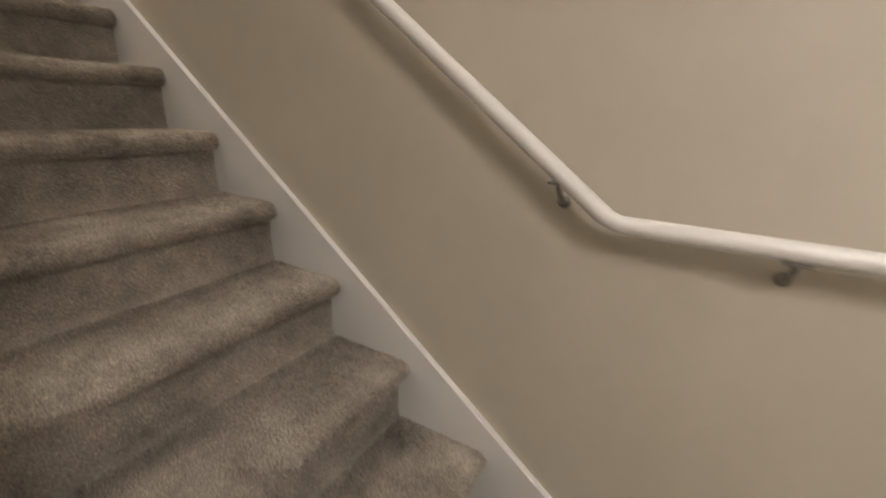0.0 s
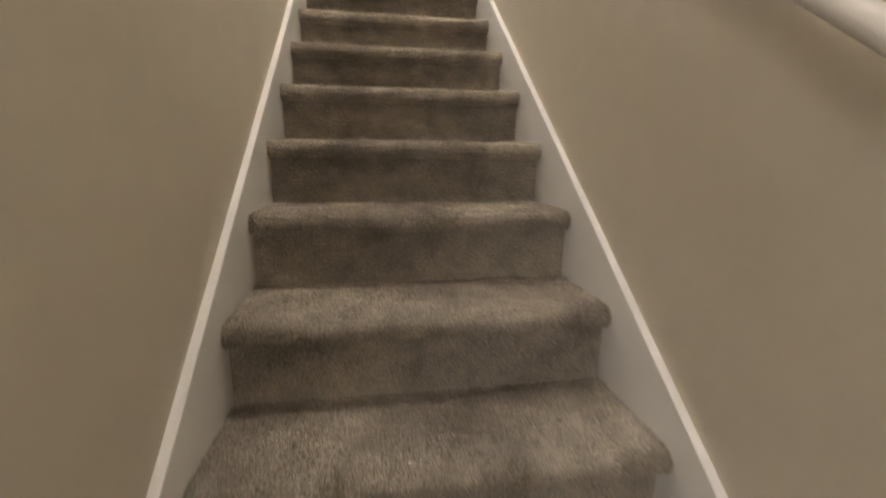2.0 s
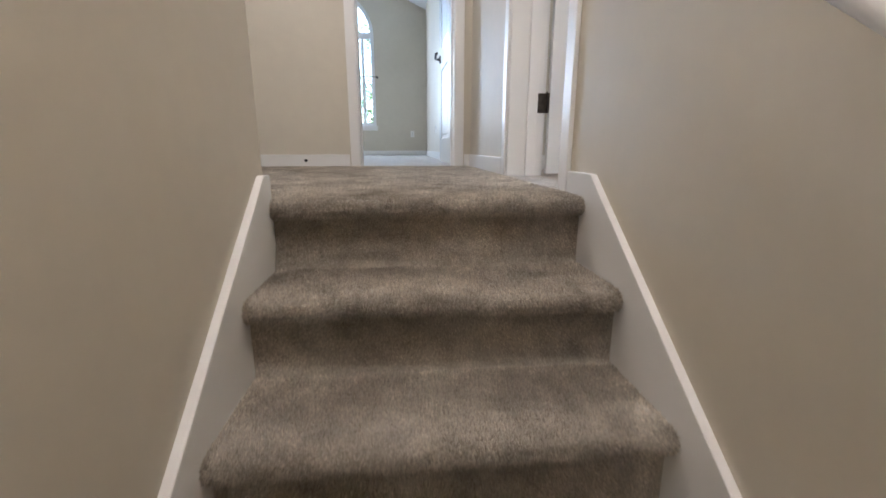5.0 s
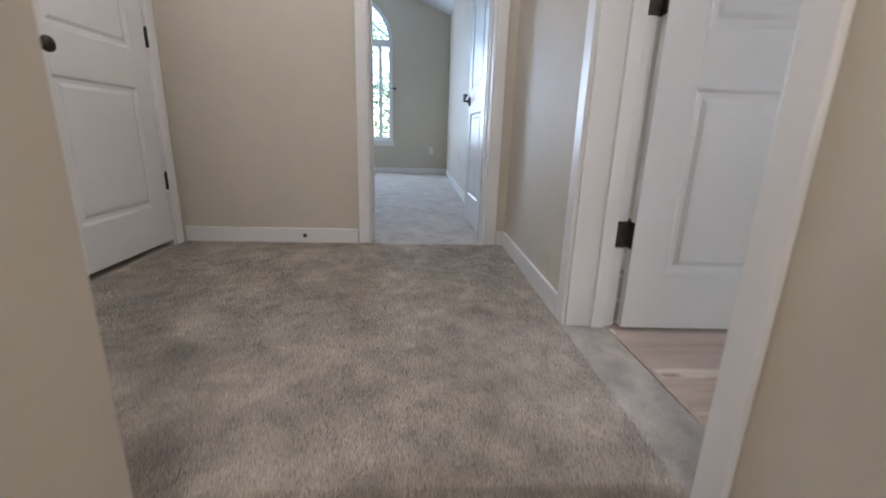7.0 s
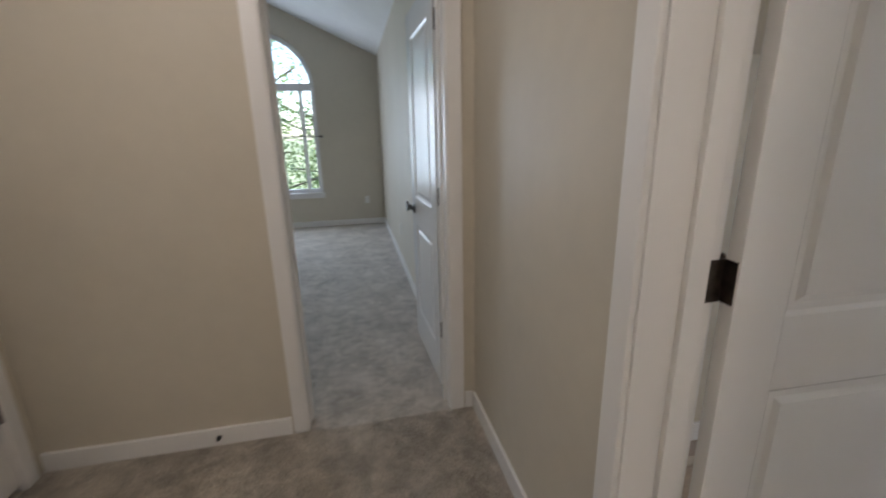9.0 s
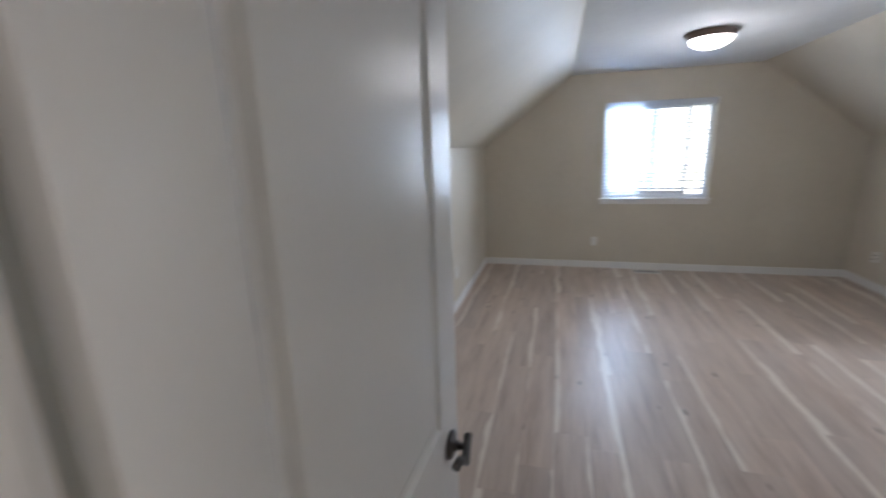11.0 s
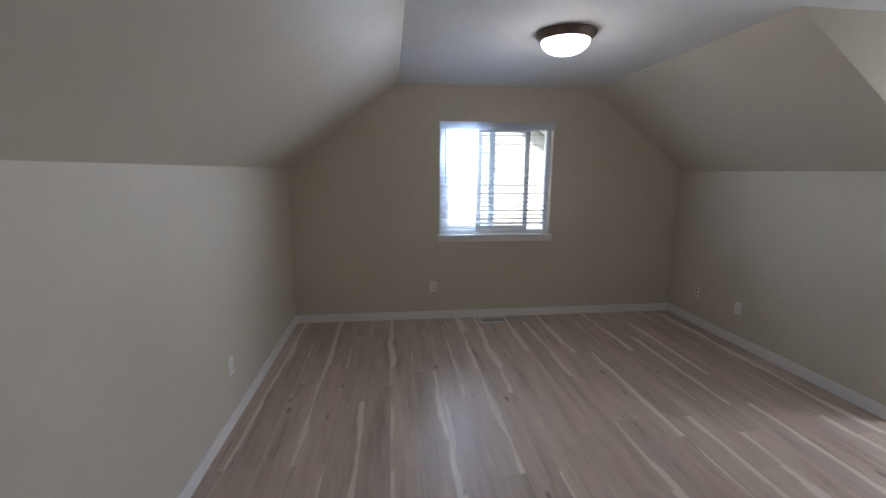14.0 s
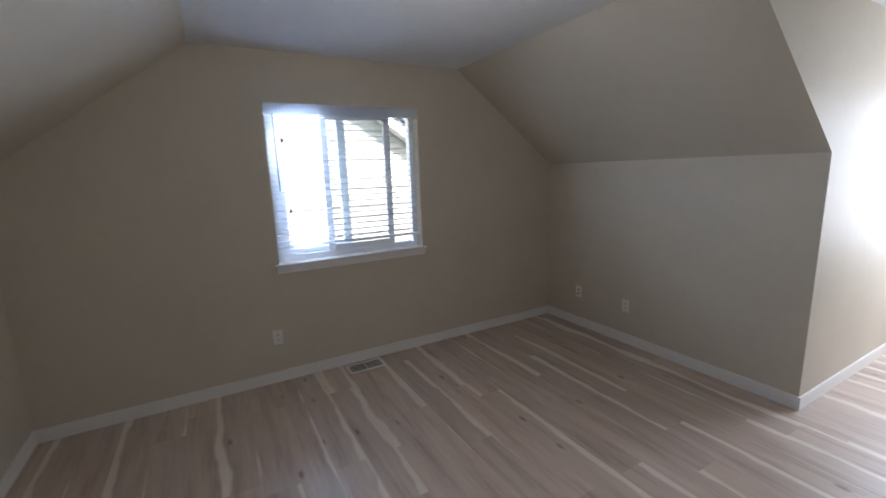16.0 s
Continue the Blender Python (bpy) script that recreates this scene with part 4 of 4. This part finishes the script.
for side in (-1, 1):
    out = RIDGE_Y + side * (EAVE + 0.4)
    low = RIDGE_Z - PITCH * (EAVE + 0.4)
    bm = bmesh.new()
    bm_prism(bm, [(RIDGE_Y, RIDGE_Z), (out, low), (out, low + 0.22), (RIDGE_Y, RIDGE_Z + 0.22)], "x", 9.05, 9.28)
    part("fascia", bm, FASCIA, house, "white rake board")
    bm = bmesh.new()
    bm_prism(bm, [(RIDGE_Y, RIDGE_Z + 0.225), (out, low + 0.225), (out, low + 0.27), (RIDGE_Y, RIDGE_Z + 0.27)], "x", 9.0, 17.0)
    part("roof", bm, ROOF, house)
    bar("side_wall", house, SIDING, 9.46, 17.0, min(RIDGE_Y + side * EAVE, RIDGE_Y + side * (EAVE - 0.2)), max(RIDGE_Y + side * EAVE, RIDGE_Y + side * (EAVE - 0.2)), -3.0, 0.9)

BARK = plain("bark", (0.10, 0.08, 0.06), 0.95, 0, 0.4, 20)


def leaf_material():
    m, nt, b = material("leaves")
    geo = nt.nodes.new("ShaderNodeNewGeometry")
    nt.links.new(ramp(nt, geo.outputs["Random Per Island"], [(0.0, (0.035, 0.07, 0.02)), (0.6, (0.07, 0.13, 0.035)), (1.0, (0.13, 0.19, 0.06))]), b.inputs["Base Color"])
    b.inputs["Roughness"].default_value = 0.5
    glow = nt.nodes.new("ShaderNodeBsdfTranslucent")
    glow.inputs[0].default_value = (0.16, 0.24, 0.07, 1)
    both = nt.nodes.new("ShaderNodeMixShader")
    both.inputs[0].default_value = 0.4
    nt.links.new(b.outputs[0], both.inputs[1])
    nt.links.new(glow.outputs[0], both.inputs[2])
    nt.links.new(both.outputs[0], nt.nodes["Material Output"].inputs[0])
    return m


LEAF = leaf_material()


def tree(place, height, spread, seed, label):
    rng = random.Random(seed)
    t = empty("tree", place)
    tagged(t, label, "tree")
    x, y, z = place
    bm = bmesh.new()
    top = Vector((x + rng.uniform(-0.3, 0.3), y, z + height * 0.85))
    pts = [Vector((x, y, z)).lerp(top, i / 5) + Vector((rng.uniform(-0.08, 0.08), rng.uniform(-0.08, 0.08), 0)) for i in range(6)]
    for i in range(5):
        bm_tube(bm, [pts[i], pts[i + 1]], 0.17 * (1 - i / 6), 8)
    tips = []
    for i in range(26):
        s = pts[0].lerp(top, rng.uniform(0.3, 0.98))
        a = rng.uniform(0, 2 * math.pi)
        ln = spread * rng.uniform(0.4, 1.0)
        e = s + Vector((math.cos(a) * ln, math.sin(a) * ln, rng.uniform(0.1, 0.7) * ln))
        bm_tube(bm, [s, s.lerp(e, 0.5) + Vector((0, 0, 0.08)), e], 0.03, 5)
        tips += [s.lerp(e, q) for q in (0.45, 0.7, 0.9, 1.05)]
    part("trunk", bm, BARK, t)
    verts, faces = [], []
    for c in tips:
        for k in range(70):
            p = c + Vector((rng.gauss(0, 0.32), rng.gauss(0, 0.32), rng.gauss(0, 0.24)))
            d = Vector((rng.uniform(-1, 1), rng.uniform(-1, 1), rng.uniform(-0.8, 0.4))).normalized()
            n = d.cross(Vector((rng.uniform(-1, 1), rng.uniform(-1, 1), rng.uniform(-1, 1)))).normalized()
            ln, wd = rng.uniform(0.07, 0.13), rng.uniform(0.025, 0.045)
            i = len(verts)
            verts += [p, p + d * ln * 0.5 + n * wd, p + d * ln, p + d * ln * 0.5 - n * wd]
            faces.append((i, i + 1, i + 2, i + 3))
    me = bpy.data.meshes.new("crown")
    me.from_pydata(verts, [], faces)
    me.materials.append(LEAF)
    cr = new("crown", me)
    cr.parent = t
    cr.matrix_parent_inverse = t.matrix_world.inverted()
    tagged(cr, kind="stuff")


tree((-2.7, 10.0, -3.0), 6.4, 1.9, 3, "leafy green tree outside the arched window")
tree((-0.9, 12.5, -3.0), 7.6, 2.2, 7, "tall leafy green tree beyond the window")
tree((-4.4, 13.0, -3.0), 8.0, 2.4, 11, "tall leafy green tree beyond the window")

# ---- floor planks ----
PW, PL = 0.18, 1.22
plank_rng = random.Random(5)
plank_meshes = {}


def plank_mesh(length, width):
    key = (round(length, 3), round(width, 3))
    if key not in plank_meshes:
        bm = bmesh.new()
        a, b, c = length / 2 - 0.0001, width / 2 - 0.0001, 0.0004
        lo = [bm.verts.new((sx * a, sy * b, -0.012)) for sx, sy in ((-1, -1), (1, -1), (1, 1), (-1, 1))]
        md = [bm.verts.new((sx * a, sy * b, -c)) for sx, sy in ((-1, -1), (1, -1), (1, 1), (-1, 1))]
        hi = [bm.verts.new((sx * (a - c), sy * (b - c), 0)) for sx, sy in ((-1, -1), (1, -1), (1, 1), (-1, 1))]
        bm.faces.new(hi)
        for p, q in ((lo, md), (md, hi)):
            for i in range(4):
                j = (i + 1) % 4
                bm.faces.new((p[i], p[j], q[j], q[i]))
        me = bpy.data.meshes.new("plank")
        bm.to_mesh(me)
        bm.free()
        me.materials.append(PLANK)
        plank_meshes[key] = me
    return plank_meshes[key]


def lay(x0, x1, y0, y1, first_y):
    y = first_y
    while y < y1 - 0.002:
        wa, wb = max(y, y0), min(y + PW, y1)
        if wb - wa > 0.004:
            x = x0 - round(plank_rng.uniform(0.0, 0.9) / 0.1) * 0.1
            while x < x1 - 0.002:
                a, b = max(x, x0), min(x + PL, x1)
                if b - a > 0.004:
                    ob = new("plank", plank_mesh(b - a, wb - wa))
                    ob.location = ((a + b) / 2, (wa + wb) / 2, 0)
                    ob.parent = bed_floor
                    if plank_rng.random() < 0.5:
                        ob.rotation_euler = (0, 0, math.pi)
                x += PL
        y += PW


lay(BED_X0, BED_X1, KNEE_R, KNEE_L, KNEE_R)
lay(DORM_A, DORM_B, DORM_END, KNEE_R, KNEE_R - PW * 13)
lay(0.152, BED_X0, -1.893, -1.152, -1.893)
